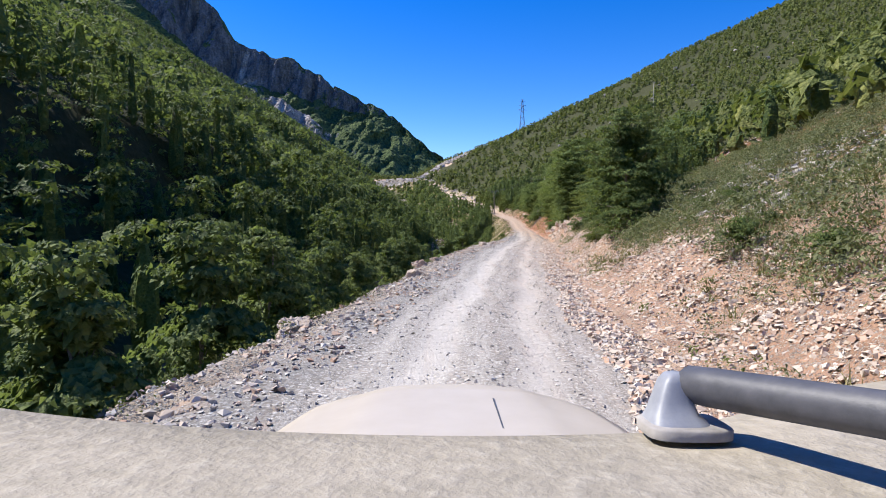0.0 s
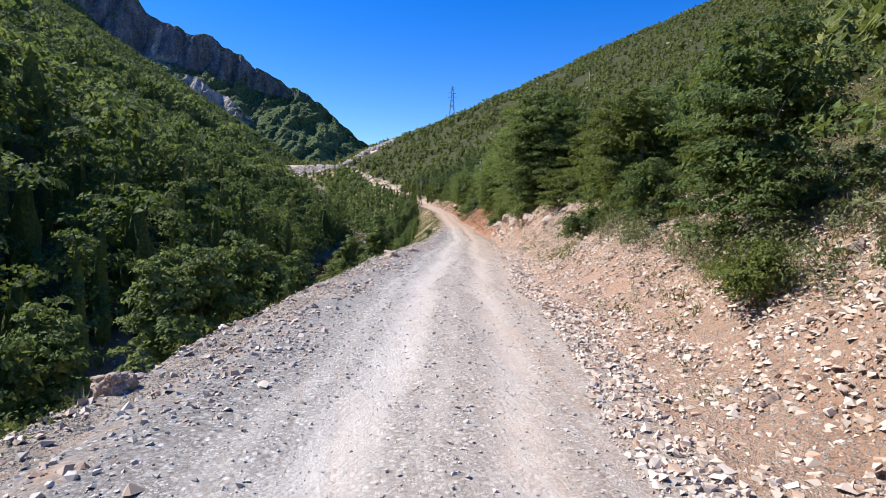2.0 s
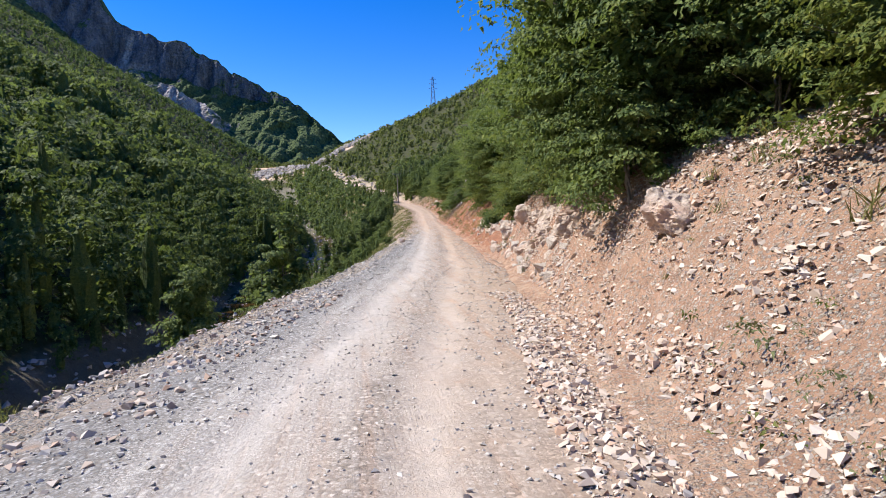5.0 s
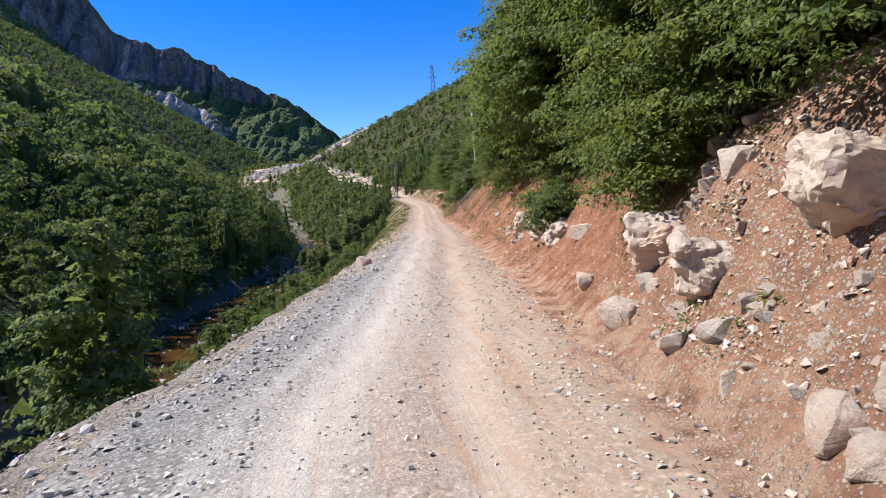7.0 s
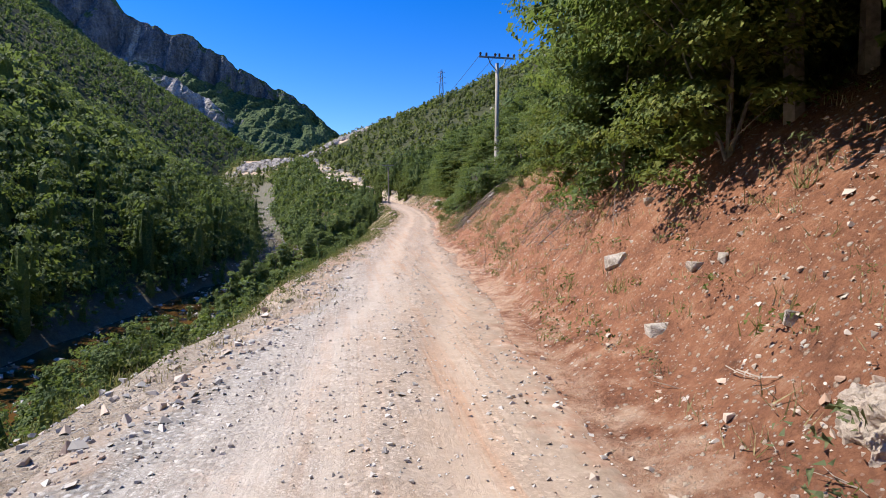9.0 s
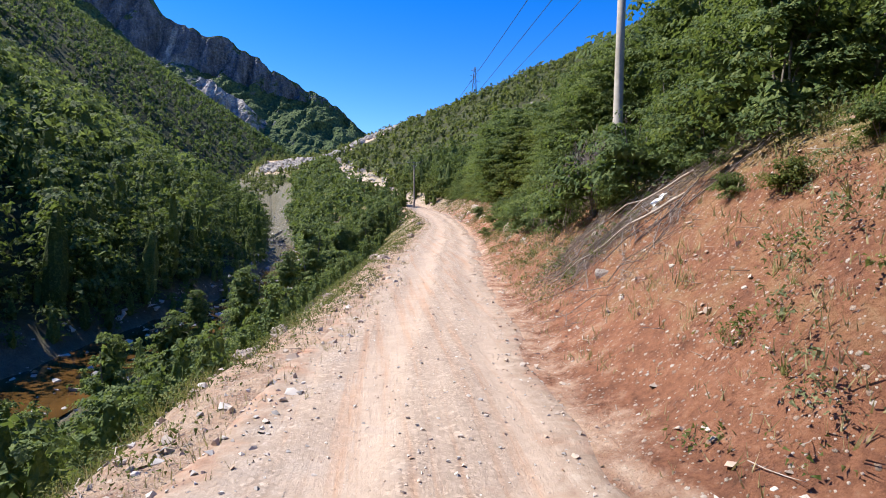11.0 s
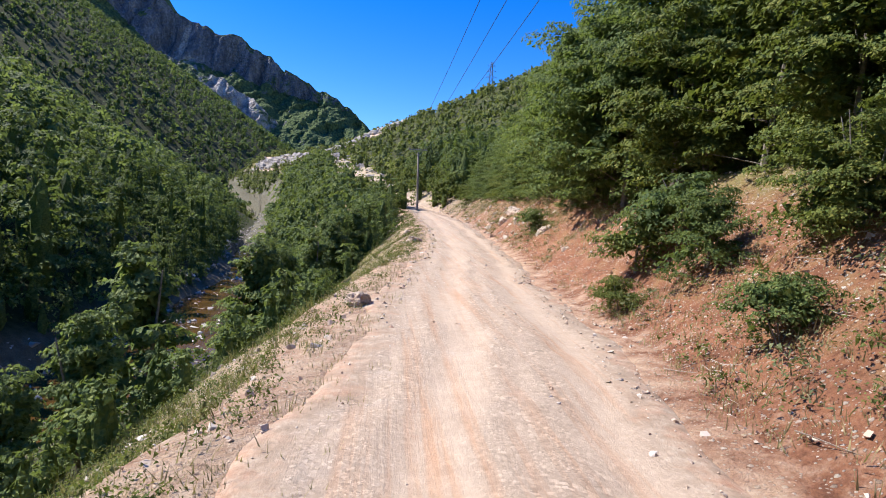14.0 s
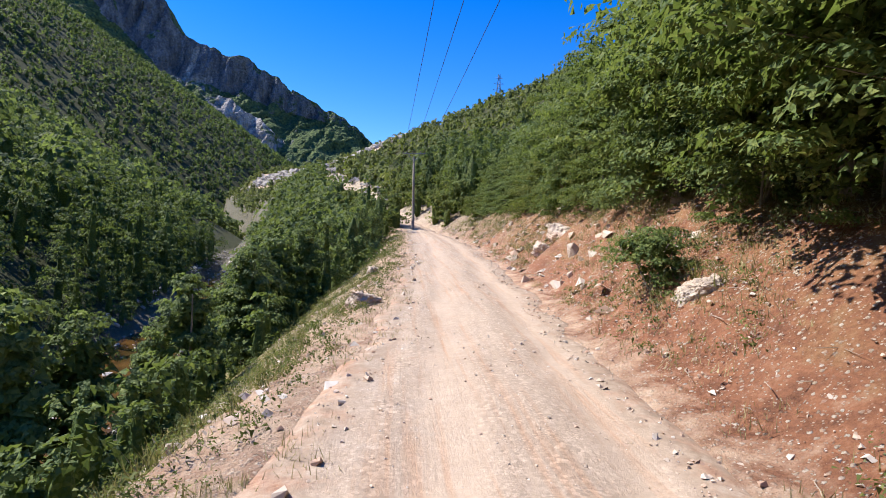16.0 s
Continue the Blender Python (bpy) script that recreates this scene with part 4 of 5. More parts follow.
    trng.choice(horn)(x, y, ground_z(x, y) - 0.2, s, trng.uniform(0, 6.3))
for x, y, s in ((15.5, 60.4, 0.9), (15.9, 61.4, 1.0), (15.2, 58.9, 0.9), (16.6, 59.0, 1.1), (16.2, 60.0, 0.8), (16.4, 62.2, 0.9), (16.9, 64.8, 0.8), (17.5, 68.2, 0.8), (18.2, 72.0, 0.8), (16.6, 63.4, 0.8), (17.0, 65.9, 0.85), (17.3, 67.4, 0.9), (17.6, 69.6, 0.9), (17.9, 71.2, 0.9), (18.4, 73.6, 0.8), (18.5, 75.2, 0.85), (18.7, 76.8, 0.85)):
    trng.choice(shrub[:2])(x, y, ground_z(x, y) - 0.1, s, trng.uniform(0, 6.3))
for x, y, s in ((-9.2, 9.5, 0.7), (-11.5, 6.0, 0.9), (-12.5, 11.0, 0.95), (-8.8, 13.5, 0.7), (-11.0, 14.5, 0.9), (-14.0, 3.0, 1.0), (-14.5, 8.0, 1.05), (-9.0, 3.0, 0.7), (-10.0, -1.0, 0.8), (-7.6, 11.0, 0.5)):
    trng.choice(horn if x < -10.5 else yel)(x, y, ground_z(x, y) - 0.2, s * 0.62, trng.uniform(0, 6.3))
for x, y, s in ((16.3, 62.6, 1.0), (16.2, 60.2, 1.05), (16.4, 58.4, 1.0), (17.2, 64.0, 1.0), (21.2, 87.0, 1.05), (21.5, 90.2, 1.1), (22.0, 93.4, 1.1), (29.0, 152.4, 1.05), (29.4, 155.6, 1.05)):
    trng.choice(over)(x, y, ground_z(x, y) - 0.2, s, trng.uniform(0, 6.3))
for x, y, s in ((25.6, 126.6, 0.6), (26.4, 124.6, 0.65)):
    trng.choice(over)(x, y, ground_z(x, y) - 0.15, s, trng.uniform(0, 6.3))
shrub[0](24.7, 125.0, ground_z(24.7, 125.0) - 0.1, 0.8, 0.4)
shrub[1](24.9, 127.3, ground_z(24.9, 127.3) - 0.1, 0.8, 2.4)
for i, (x, y, s) in enumerate(((28.7, 147.4, 0.85), (29.2, 144.2, 0.8), (28.8, 141.2, 0.7), (28.4, 150.2, 0.9))):
    (yel[i % 2] if i < 3 else horn[1])(x, y, ground_z(x, y) - 0.15, s, 1.3 * i)
horn[0](9.0, 23.6, ground_z(9.0, 23.6) - 0.1, 0.70, 1.0)
shrub[0](8.6, 22.4, ground_z(8.6, 22.4) - 0.1, 0.7, 2.0)
yel[0](13.6, 43.0, ground_z(13.6, 43.0) - 0.1, 0.75, 0.6)
yel[1](12.9, 39.5, ground_z(12.9, 39.5) - 0.1, 0.65, 2.6)
horn[2](10.6, 30.5, ground_z(10.6, 30.5) - 0.1, 0.6, 2.0)
for x, y, s in ((18.9, 83.4, 1.0), (17.9, 76.0, 0.9), (18.9, 83.0, 0.8), (24.9, 133.2, 0.9), (25.4, 131.8, 1.0), (26.2, 143.9, 0.85), (26.9, 143.3, 1.0),
                (27.2, 157.2, 0.7), (11.6, 40.6, 0.8), (9.0, 28.3, 0.6), (24.0, 127.0, 0.9), (23.7, 119.6, 1.1), (24.1, 118.2, 1.2), (23.4, 121.6, 0.9), (12.9, 95.4, 0.6)):
    trng.choice(bush)(x, y, ground_z(x, y) - 0.05, s, trng.uniform(0, 6.3))

for i, (x, y, s) in enumerate(((26.7, 138.6, 0.6), (26.2, 141.2, 0.5), (27.2, 136.9, 0.6))):
    shrub[2 if i % 2 == 0 else 0](x, y, ground_z(x, y) - 0.1, s, 1.7 * i)
for i, (x, y, s) in enumerate(((25.3, 138.0, 0.55), (25.2, 142.4, 0.45))):
    bush[1 + i % 2](x, y, ground_z(x, y) - 0.06, s, 2.1 * i)

# low bushes scattered over the sunny bank
for y in np.arange(94, 152, 0.95):
    yy = float(y) + trng.uniform(-0.5, 0.5)
    x = float(right_edge(yy)) + trng.uniform(2.4, 4.8)
    trng.choice(bush)(x, yy, ground_z(x, yy) - 0.08, trng.uniform(0.25, 0.7) * (0.6 if yy < 117 or yy > 143 else 1.0), trng.uniform(0, 6.3))
for y in np.arange(4, 55, 2.2):
    yy = float(y) + trng.uniform(-1, 1)
    x = float(right_edge(yy)) + trng.uniform(1.6, 5.0)
    trng.choice(bush)(x, yy, ground_z(x, yy) - 0.06, trng.uniform(0.2, 0.5), trng.uniform(0, 6.3))

# ---- stones ----


def stone_template(seed, corners=7, thin=1.0):
    """A small broken stone with flat faces, about 1 across."""
    r = random.Random(seed)
    bm = bmesh.new()
    ax = (r.uniform(0.75, 1.05), r.uniform(0.65, 0.95), r.uniform(0.5, 0.8) * thin)
    for _ in range(corners):
        d = Vector((r.gauss(0, 1), r.gauss(0, 1), r.gauss(0, 1))).normalized() * 0.5
        bm.verts.new((d.x * ax[0], d.y * ax[1], d.z * ax[2]))
    res = bmesh.ops.convex_hull(bm, input=bm.verts)
    bmesh.ops.delete(bm, geom=[g for g in res["geom_interior"] if isinstance(g, bmesh.types.BMVert)], context="VERTS")
    bmesh.ops.triangulate(bm, faces=bm.faces)
    bm.verts.index_update()
    vs = np.array([v.co[:] for v in bm.verts])
    fs = np.array([[v.index for v in f.verts] for f in bm.faces])
    bm.free()
    return vs, fs


STONES = [stone_template(i) for i in range(12)]


def grain_template(seed, corners=6):
    """A gravel grain: only the upper faces of a broken stone."""
    v, f = stone_template(seed, corners, 0.85)
    n = np.cross(v[f[:, 1]] - v[f[:, 0]], v[f[:, 2]] - v[f[:, 0]])
    out = (n * v[f].mean(1)).sum(1)
    n = n * np.sign(out)[:, None] / (np.linalg.norm(n, axis=1, keepdims=True) + 1e-9)
    return v, f[n[:, 2] > -0.35]


GRAINS = [grain_template(60 + i, 7) for i in range(12)]
RUBBLE = [grain_template(80 + i, 9) for i in range(12)]


def mat_stones(name, *cols):
    m = Mat(name)
    c = m.ramp(m.island(), *[(i / (len(cols) - 1), c) for i, c in enumerate(cols)])
    f = m.noise(11.0, 5, 0.7)
    c = m.mix(m.math("MULTIPLY", f, 0.4), c, (0.34, 0.27, 0.21))
    m.bump(f, 0.5, 0.01)
    return m.done(c, 0.93, 0, 0.2)


M_GRAVEL = mat_stones("mixed_gravel", (0.30, 0.285, 0.265), (0.46, 0.44, 0.41), (0.68, 0.65, 0.60), (0.40, 0.375, 0.35), (0.55, 0.51, 0.46))
M_RUBBLE = mat_stones("fresh_broken_limestone", (0.46, 0.36, 0.28), (0.62, 0.53, 0.445), (0.72, 0.645, 0.56), (0.50, 0.31, 0.21), (0.66, 0.54, 0.44), (0.58, 0.49, 0.40))
M_SCREE = mat_stones("broken_limestone", (0.40, 0.31, 0.245), (0.54, 0.46, 0.39), (0.66, 0.60, 0.53), (0.42, 0.26, 0.18), (0.58, 0.46, 0.37), (0.50, 0.42, 0.345))


def strew(name, n, ylo, yhi, across, size, mat, label, dens=None, tall=0.25, power=2.2, shapes=STONES, patch=0.0):
    """Stones strewn along the road: across(y, q) gives x for a random q."""
    Y = rng.uniform(ylo, yhi, n)
    if dens is not None:
        Y = Y[rng.uniform(size=n) < dens(Y)]
    Xs = across(Y, rng.uniform(size=len(Y)))
    if patch:
        k = vnoise(Xs, Y, 2.2, 111) * 0.6 + vnoise(Xs, Y, 0.7, 112) * 0.4 + 0.12 * rng.normal(size=len(Y)) > patch
        Xs, Y = Xs[k], Y[k]
    S = size[0] * (size[1] / size[0]) ** (rng.uniform(size=len(Y)) ** power)
    xl, xr = left_edge(Y), right_edge(Y)
    top, tracks = road_top(Xs, Y)
    on = (Xs > xl) & (Xs < xr)
    S = np.where(on, S * (1 - 0.45 * tracks), S)
    Z = np.where(on, top, height(Xs, Y)) + S * tall * 0.2
    scatter_mesh(name, shapes, Xs, Y, Z, S, rng, mat, label, "stones", tilt=0.28)


strew("road_gravel", 66000, -2, 158, lambda y, q: left_edge(y) + (right_edge(y) - left_edge(y)) * (0.01 + 0.98 * q), (0.03, 0.11), M_GRAVEL,
      "loose grey gravel lying on the road", lambda y: zone(y, (0, 1), (85, .9), (105, .3), (115, 0)), 0.3, 1.9, GRAINS, 0.2)
strew("road_chippings", 12000, 70, 190, lambda y, q: left_edge(y) + (right_edge(y) - left_edge(y)) * (0.01 + 0.98 * q), (0.025, 0.10), M_SCREE,
      "tan stone chippings lying on the road", lambda y: zone(y, (70, .15), (95, .4), (112, 1), (160, .9), (190, .6)), 0.25, 2.2, GRAINS, 0.45)
strew("shoulder_gravel", 15000, -2, 112, lambda y, q: left_edge(y) + 0.9 - 4.4 * q ** 1.3, (0.035, 0.20), M_GRAVEL, "grey stones along the road shoulder",
      lambda y: zone(y, (0, 1), (90, 1), (112, .2)), 0.3, 1.9, GRAINS, 0.3)
strew("shoulder_rubble", 9000, 2, 64, lambda y, q: left_edge(y) + 1.3 - 2.6 * q, (0.045, 0.2), M_SCREE, "tan stone rubble along the road shoulder",
      None, 0.3, 1.7, GRAINS, 0.25)
strew("shoulder_stones", 9000, 90, 212, lambda y, q: left_edge(y) + 0.6 - 4.8 * q ** 1.2, (0.035, 0.26), M_SCREE, "pale stones in the grassy road shoulder",
      None, 0.2, 2.6, RUBBLE, 0.35)
strew("bank_rubble", 105000, 0, 62, lambda y, q: right_edge(y) - 0.9 + zone(y, (0, 3.4), (20, 4.2), (28, 6.0)) * q ** 1.1, (0.04, 0.19), M_RUBBLE, "broken pale limestone rubble on the road bank",
      lambda y: zone(y, (0, .75), (15, .9), (24, 1), (55, 1), (62, .5)), 0.3, 1.8, GRAINS, 0.06)
strew("cutting_rubble", 9000, 57.5, 76, lambda y, q: right_edge(y) + 0.1 + 3.0 * q, (0.04, 0.16), M_SCREE, "broken pinkish limestone in the rock cutting",
      lambda y: zone(y, (62, 1), (70, 1), (76, .3)), 0.25, 1.5, RUBBLE, 0.22)
strew("bank_stones", 30000, 60, 205, lambda y, q: right_edge(y) - 0.6 + 5.4 * q ** 1.4, (0.03, 0.16), M_SCREE, "pale stones in red soil",
      lambda y: zone(y, (60, 1), (73, .8), (80, .3), (104, .3), (120, .8), (160, 1), (205, 1)), 0.25, 2.0, GRAINS, 0.33)
strew("slope_stones", 7000, 2, 56, lambda y, q: right_edge(y) + 2.5 + 19 * q, (0.06, 0.55), M_SCREE, "pale stones on the open grassy slope",
      None, 0.2, 2.6, RUBBLE, 0.3)
strew("talus_stones", 7000, 12, 32, lambda y, q: right_edge(y) + 3.6 + 6.5 * q, (0.08, 0.5), M_GRAVEL, "heap of loose grey stones on the slope above the bank",
      None, 0.2, 2.0, RUBBLE, 0.42)
strew("outcrop_stones", 2000, 79.5, 92, lambda y, q: right_edge(y) + 0.3 + 2.6 * q, (0.03, 0.17), M_SCREE, "pale stones round the outcrops in the red bank",
      None, 0.1, 2.6, RUBBLE, 0.42)
strew("bend_rocks", 700, 158, 208, lambda y, q: right_edge(y) + 0.2 + 4.5 * q, (0.14, 0.75), M_SCREE, "pale broken rocks in the red bank at the bend",
      None, 0.15, 2.4, RUBBLE, 0.3)
strew("river_stones", 4200, 50, 300, lambda y, q: river_x(y) + (q - 0.5) * 9, (0.22, 1.0), M_GRAVEL, "rounded pale river stones", None, 0.5)


def rock_mesh(seed, mat, level=2, corners=15, rough=0.035, step=0.03, grain=0.13, sharp=0.42):
    """A fractured block, about 1 m across: flat broken faces with worn edges and fine relief."""
    r = random.Random(seed)
    bm = bmesh.new()
    for _ in range(corners):
        p = Vector((r.uniform(-1, 1), r.uniform(-1, 1), r.uniform(-1, 1)))
        big = max(abs(c) for c in p)
        p = p * (0.47 / big) if r.random() < 0.7 else p.normalized() * 0.55
        bm.verts.new(p * r.uniform(0.9, 1.05))
    res = bmesh.ops.convex_hull(bm, input=bm.verts)
    bmesh.ops.delete(bm, geom=[g for g in res["geom_interior"] if isinstance(g, bmesh.types.BMVert)], context="VERTS")
    bmesh.ops.dissolve_limit(bm, angle_limit=0.22, verts=bm.verts, edges=bm.edges)
    bmesh.ops.bevel(bm, geom=list(bm.edges), offset=0.03, segments=1, affect="EDGES", clamp_overlap=True)
    bmesh.ops.triangulate(bm, faces=bm.faces)
    for _ in range(level):
        long = [e for e in bm.edges if e.calc_length() > grain]
        bmesh.ops.subdivide_edges(bm, edges=long, cuts=1, use_grid_fill=True)
        bmesh.ops.triangulate(bm, faces=bm.faces)
    off = Vector((r.uniform(0, 50), r.uniform(0, 50), 0))
    bm.normal_update()
    for v in bm.verts:
        ledge = round(noise.noise(v.co * 3.1 + off) * 3) / 3
        v.co += v.normal * (rough * noise.fractal(v.co * 6 + off, 0.8, 2.1, 4) + step * ledge)
    bm.normal_update()
    for f in bm.faces:
        f.smooth = True
    for e in bm.edges:
        e.smooth = e.calc_face_angle(0.0) < sharp
    me = bpy.data.meshes.new("boulder")
    bm.to_mesh(me)
    bm.free()
    me.materials.append(mat)
    return me


ROCK_FAR = [rock_mesh(40 + i, M_LIME, 1) for i in range(5)]
ROCK_SMALL = [rock_mesh(60 + i, M_RED, 1) for i in range(5)]
ROCK_PALE = [rock_mesh(i, M_LIME, 3) for i in range(5)]
ROCK_RED = [rock_mesh(20 + i, M_RED, 4, 18, 0.06, 0.06, 0.08, 0.5) for i in range(5)]


ROCK_CRAG = [rock_mesh(90 + i, M_CRAG, 5, 30, 0.085, 0.10, 0.055, 0.75) for i in range(4)]


def boulder(x, y, size, pale=True, squash=0.8, lift=0.10, label="", crag=False):
    me = trng.choice(ROCK_CRAG if crag else ROCK_FAR if y > 250 or size < 0.75 and pale else ROCK_SMALL if size < 0.75 else ROCK_PALE if pale else ROCK_RED)
    ob = new("boulder", me)
    ob.matrix_basis = (Matrix.Translation((x, y, ground_z(x, y) + size * lift)) @ Euler((trng.uniform(-.3, .3), trng.uniform(-.3, .3), trng.uniform(0, 6.3))).to_matrix().to_4x4()
                       @ Matrix.Diagonal((size, size * trng.uniform(0.75, 1.1), size * squash, 1)))
    tagged(ob, label or ("pale limestone boulder lying beside the road" if pale else "rust-stained limestone boulder in the red bank"), "boulder", "boulders")


for x, y, s in ((0.1, 20.8, 0.5), (-1.9, 10.7, 0.5), (0.2, 25.6, 0.6), (0.9, 27.6, 0.4), (5.0, 46.6, 0.6), (6.4, 51.0, 0.5),                 (16.3, 116.4, 0.4), (15.9, 115.4, 0.42), (18.4, 128.9, 0.32), (18.0, 130.0, 0.4), (22.0, 160.6, 0.6), (21.9, 168.0, 0.5), (20.2, 143.0, 0.45), (16.8, 122.0, 0.4)):
    boulder(x, y, s * 1.1, True, 0.8, 0.06, "", True)
for x, y, s in ((14.4, 56.2, 0.9), (14.1, 52.0, 0.8), (13.4, 45.0, 0.7), (12.3, 42.7, 0.6), (17.4, 74.9, 1.2), (16.75, 72.9, 0.95), (17.0, 71.3, 1.15),
                (16.6, 74.6, 0.7), (18.3, 79.9, 0.6), (18.7, 82.8, 0.55), (17.2, 77.2, 0.5), (29.0, 169.0, 1.2), (28.4, 169.4, 0.9), (28.2, 165.0, 0.7)):
    boulder(x, y, s, False)
for x, y, s in ((11.4, 39.9, 0.35), (11.0, 39.0, 0.3), (7.3, 22.3, 0.4), (20.9, 95.1, 0.32), (20.3, 92.9, 0.3), (20.3, 92.4, 0.24),
                (20.2, 94.8, 0.5), (19.9, 90.9, 0.3), (19.7, 92.7, 0.4), (23.7, 126.5, 0.45), (23.4, 125.1, 0.2), (23.5, 125.7, 0.2), (22.2, 115.1, 0.42), (23.1, 117.7, 0.35), (23.3, 115.3, 0.3), (34.0, 195.7, 2.0), (31.5, 190.0, 1.4)):
    boulder(x, y, s * 0.8, True, 0.7, -0.08)
for x, y, s, q in ((19.3, 87.4, 0.95, 0.75), (19.2, 85.9, 0.6, 0.7), (19.05, 84.7, 0.95, 0.65), (18.6, 82.1, 1.1, 0.65), (19.35, 89.5, 0.42, 0.9), (18.8, 86.4, 0.3, 0.8), (18.75, 87.0, 0.35, 0.8), (18.9, 88.3, 0.3, 0.8), (24.1, 130.6, 0.3, 0.7), (24.6, 132.4, 0.22, 0.7),
                   (23.8, 129.0, 0.25, 0.7), (25.4, 136.0, 0.7, 0.5), (24.9, 134.2, 0.5, 0.5), (23.0, 127.6, 0.3, 0.6), (26.6, 150.2, 0.3, 0.6), (26.9, 151.5, 0.22, 0.6), (27.6, 156.0, 0.8, 0.6)):
    boulder(x + 0.1 * s, y, s * 1.2, True, q * 1.25, -0.34, "pale weathered limestone outcrop in the red bank", True)
boulder(13.3, 88.4, 0.66, False, 0.9, 0.1, "pinkish limestone boulder at the edge of the embankment")
boulder(18.2, 129.0, 0.34, False, 0.6, 0.2, "squared brown stone beside the road")
boulder(18.0, 131.2, 0.3, True, 0.5, 0.05)
# the rock face in the cutting: bedrock broken into blocks, with loose ones on it and at its foot


def facets(a, b, cell, seed):
    """Broken faces: each cell of a jittered grid is a tilted plane at its own depth."""
    ia, ib = np.floor(a / cell), np.floor(b / cell)
    best, out = np.full(a.shape, 1e9), np.zeros(a.shape)
    for da in (-1, 0, 1):
        for db in (-1, 0, 1):
            ca, cb = ia + da, ib + db
            pa, pb = (ca + hash2(ca, cb, seed)) * cell, (cb + hash2(ca, cb, seed + 1)) * cell
            d = np.abs(a - pa) + 1.15 * np.abs(b - pb)
            val = hash2(ca, cb, seed + 2) * cell * 0.5 + (a - pa) * (hash2(ca, cb, seed + 3) - 0.5) * 0.8 + (b - pb) * (hash2(ca, cb, seed + 4) - 0.5) * 0.8
            near = d < best
            best, out = np.where(near, d, best), np.where(near, val, out)
    return out


def rock_face(y0, y1, rise):
    ys, ss = np.arange(y0, y1, 0.06), np.arange(-0.3, 1.0001, 0.025)
    yy, q = np.meshgrid(ys, ss, indexing="ij")
    fade = np.clip((yy - y0) / 1.2, 0, 1) * np.clip((y1 - yy) / 1.6, 0, 1)
    top = rise * (0.45 + 0.55 * fade) + 0.5 * fbm(yy, 0 * yy, 1.5, 3, 131)
    up = q * top
    wy, wu = yy + 0.25 * fbm(yy, up, 0.6, 3, 33), up + 0.25 * fbm(yy, up, 0.6, 3, 34)
    out = facets(wy, wu, 0.9, 7) * 0.6 + facets(wy + 0.3, wu, 0.38, 17) * 1.0 + facets(wy, wu + 0.2, 0.17, 27) * 0.9 + 0.2 * fbm(yy, up, 0.5, 4, 37)
    xr = smooth_interp(yy, KY, KR)
    xx = xr + 0.40 + np.maximum(q, 0) * top * 0.40 - (out - 0.5) * (0.35 + 0.65 * fade) + 1.6 * np.clip((q - 0.93) / 0.07, 0, 1) + 0.6 * (1 - fade)
    zz = road_z(yy) + up
    me = mesh_from("rock_face", np.stack([xx, yy, zz], -1).reshape(-1, 3), grid_faces(*yy.shape), M_FACE)
    tagged(new("rock_face", me), "pale pinkish limestone rock face broken into blocks", "rock face", kind="structure")


M_FACE = mat_rock("pinkish_broken_limestone", (0.44, 0.355, 0.29), (0.57, 0.49, 0.42), (0.20, 0.125, 0.09), (0.42, 0.24, 0.16))
rock_face(58.6, 72.0, 2.3)
for i in range(90):
    y = 61.0 + 14 * trng.random()
    q = trng.random()
    x = float(right_edge(y)) + (0.2 + 0.9 * q if y < 71 else 0.4 + 1.8 * q)
    boulder(x, y, 0.16 + 0.36 * trng.random() ** 2.2, trng.random() < 0.5, trng.uniform(0.6, 0.95), -0.05, "fractured limestone block at the foot of the rock face")
# pale outcrops along the crest and the nose of the spur
OUTCROP = [stone_template(500 + i, 16, 0.95) for i in range(8)]
n = 1500
X = -48 + 84 * rng.uniform(size=n)
Y = crest_y(X) + 2 - 15 * rng.uniform(size=n) ** 1.2 * np.where(X < 10, 1, 0.55)
S = 0.8 + 3.6 * rng.uniform(size=n) ** 2.2
scatter_mesh("spur_outcrop", OUTCROP, X, Y, height(X, Y) + 0.05 * S, S, rng, M_GREY, "pale limestone outcrops along the crest of the spur", "rocks", 0.4)
n = 160
Y = 222 + 120 * rng.uniform(size=n)
X = right_edge(Y) + 0.6 + 4.5 * rng.uniform(size=n)
S = 0.5 + 1.7 * rng.uniform(size=n) ** 1.6
scatter_mesh("far_cutting_rocks", OUTCROP, X, Y, height(X, Y) + 0.05 * S, S, rng, M_GREY, "pale rocks in the cut beside the far road", "rocks", 0.4)
n = 60
X, Y = rng.uniform(60, 170, n), rng.uniform(230, 430, n)
S = 0.8 + 2.4 * rng.uniform(size=n) ** 1.6
scatter_mesh("hillside_rocks", OUTCROP, X, Y, height(X, Y) + 0.3 * S, S, rng, M_GREY, "pale rocks between the scrub of the hillside", "rocks", 0.4)

# ---- grass and herbs ----


def tuft(seed, blades, h, spread, w=0.018):
    r = np.random.default_rng(seed)
    b = r.normal(size=(blades, 2)) * spread
    tip = b + r.normal(size=(blades, 2)) * h * 0.45
    hh = h * r.uniform(0.5, 1.1, blades)
    a = r.uniform(0, np.pi, blades)
    o = np.stack([np.cos(a), np.sin(a)], 1) * w
    z = np.zeros((blades, 1)) - 0.02
    mid = b * 0.45 + tip * 0.55
    V = np.stack([np.c_[b - o, z], np.c_[b + o, z], np.c_[mid + o * 0.7, hh[:, None] * 0.62], np.c_[tip, hh[:, None]]], 1).reshape(-1, 3)
    return V, np.arange(4 * blades).reshape(blades, 4)


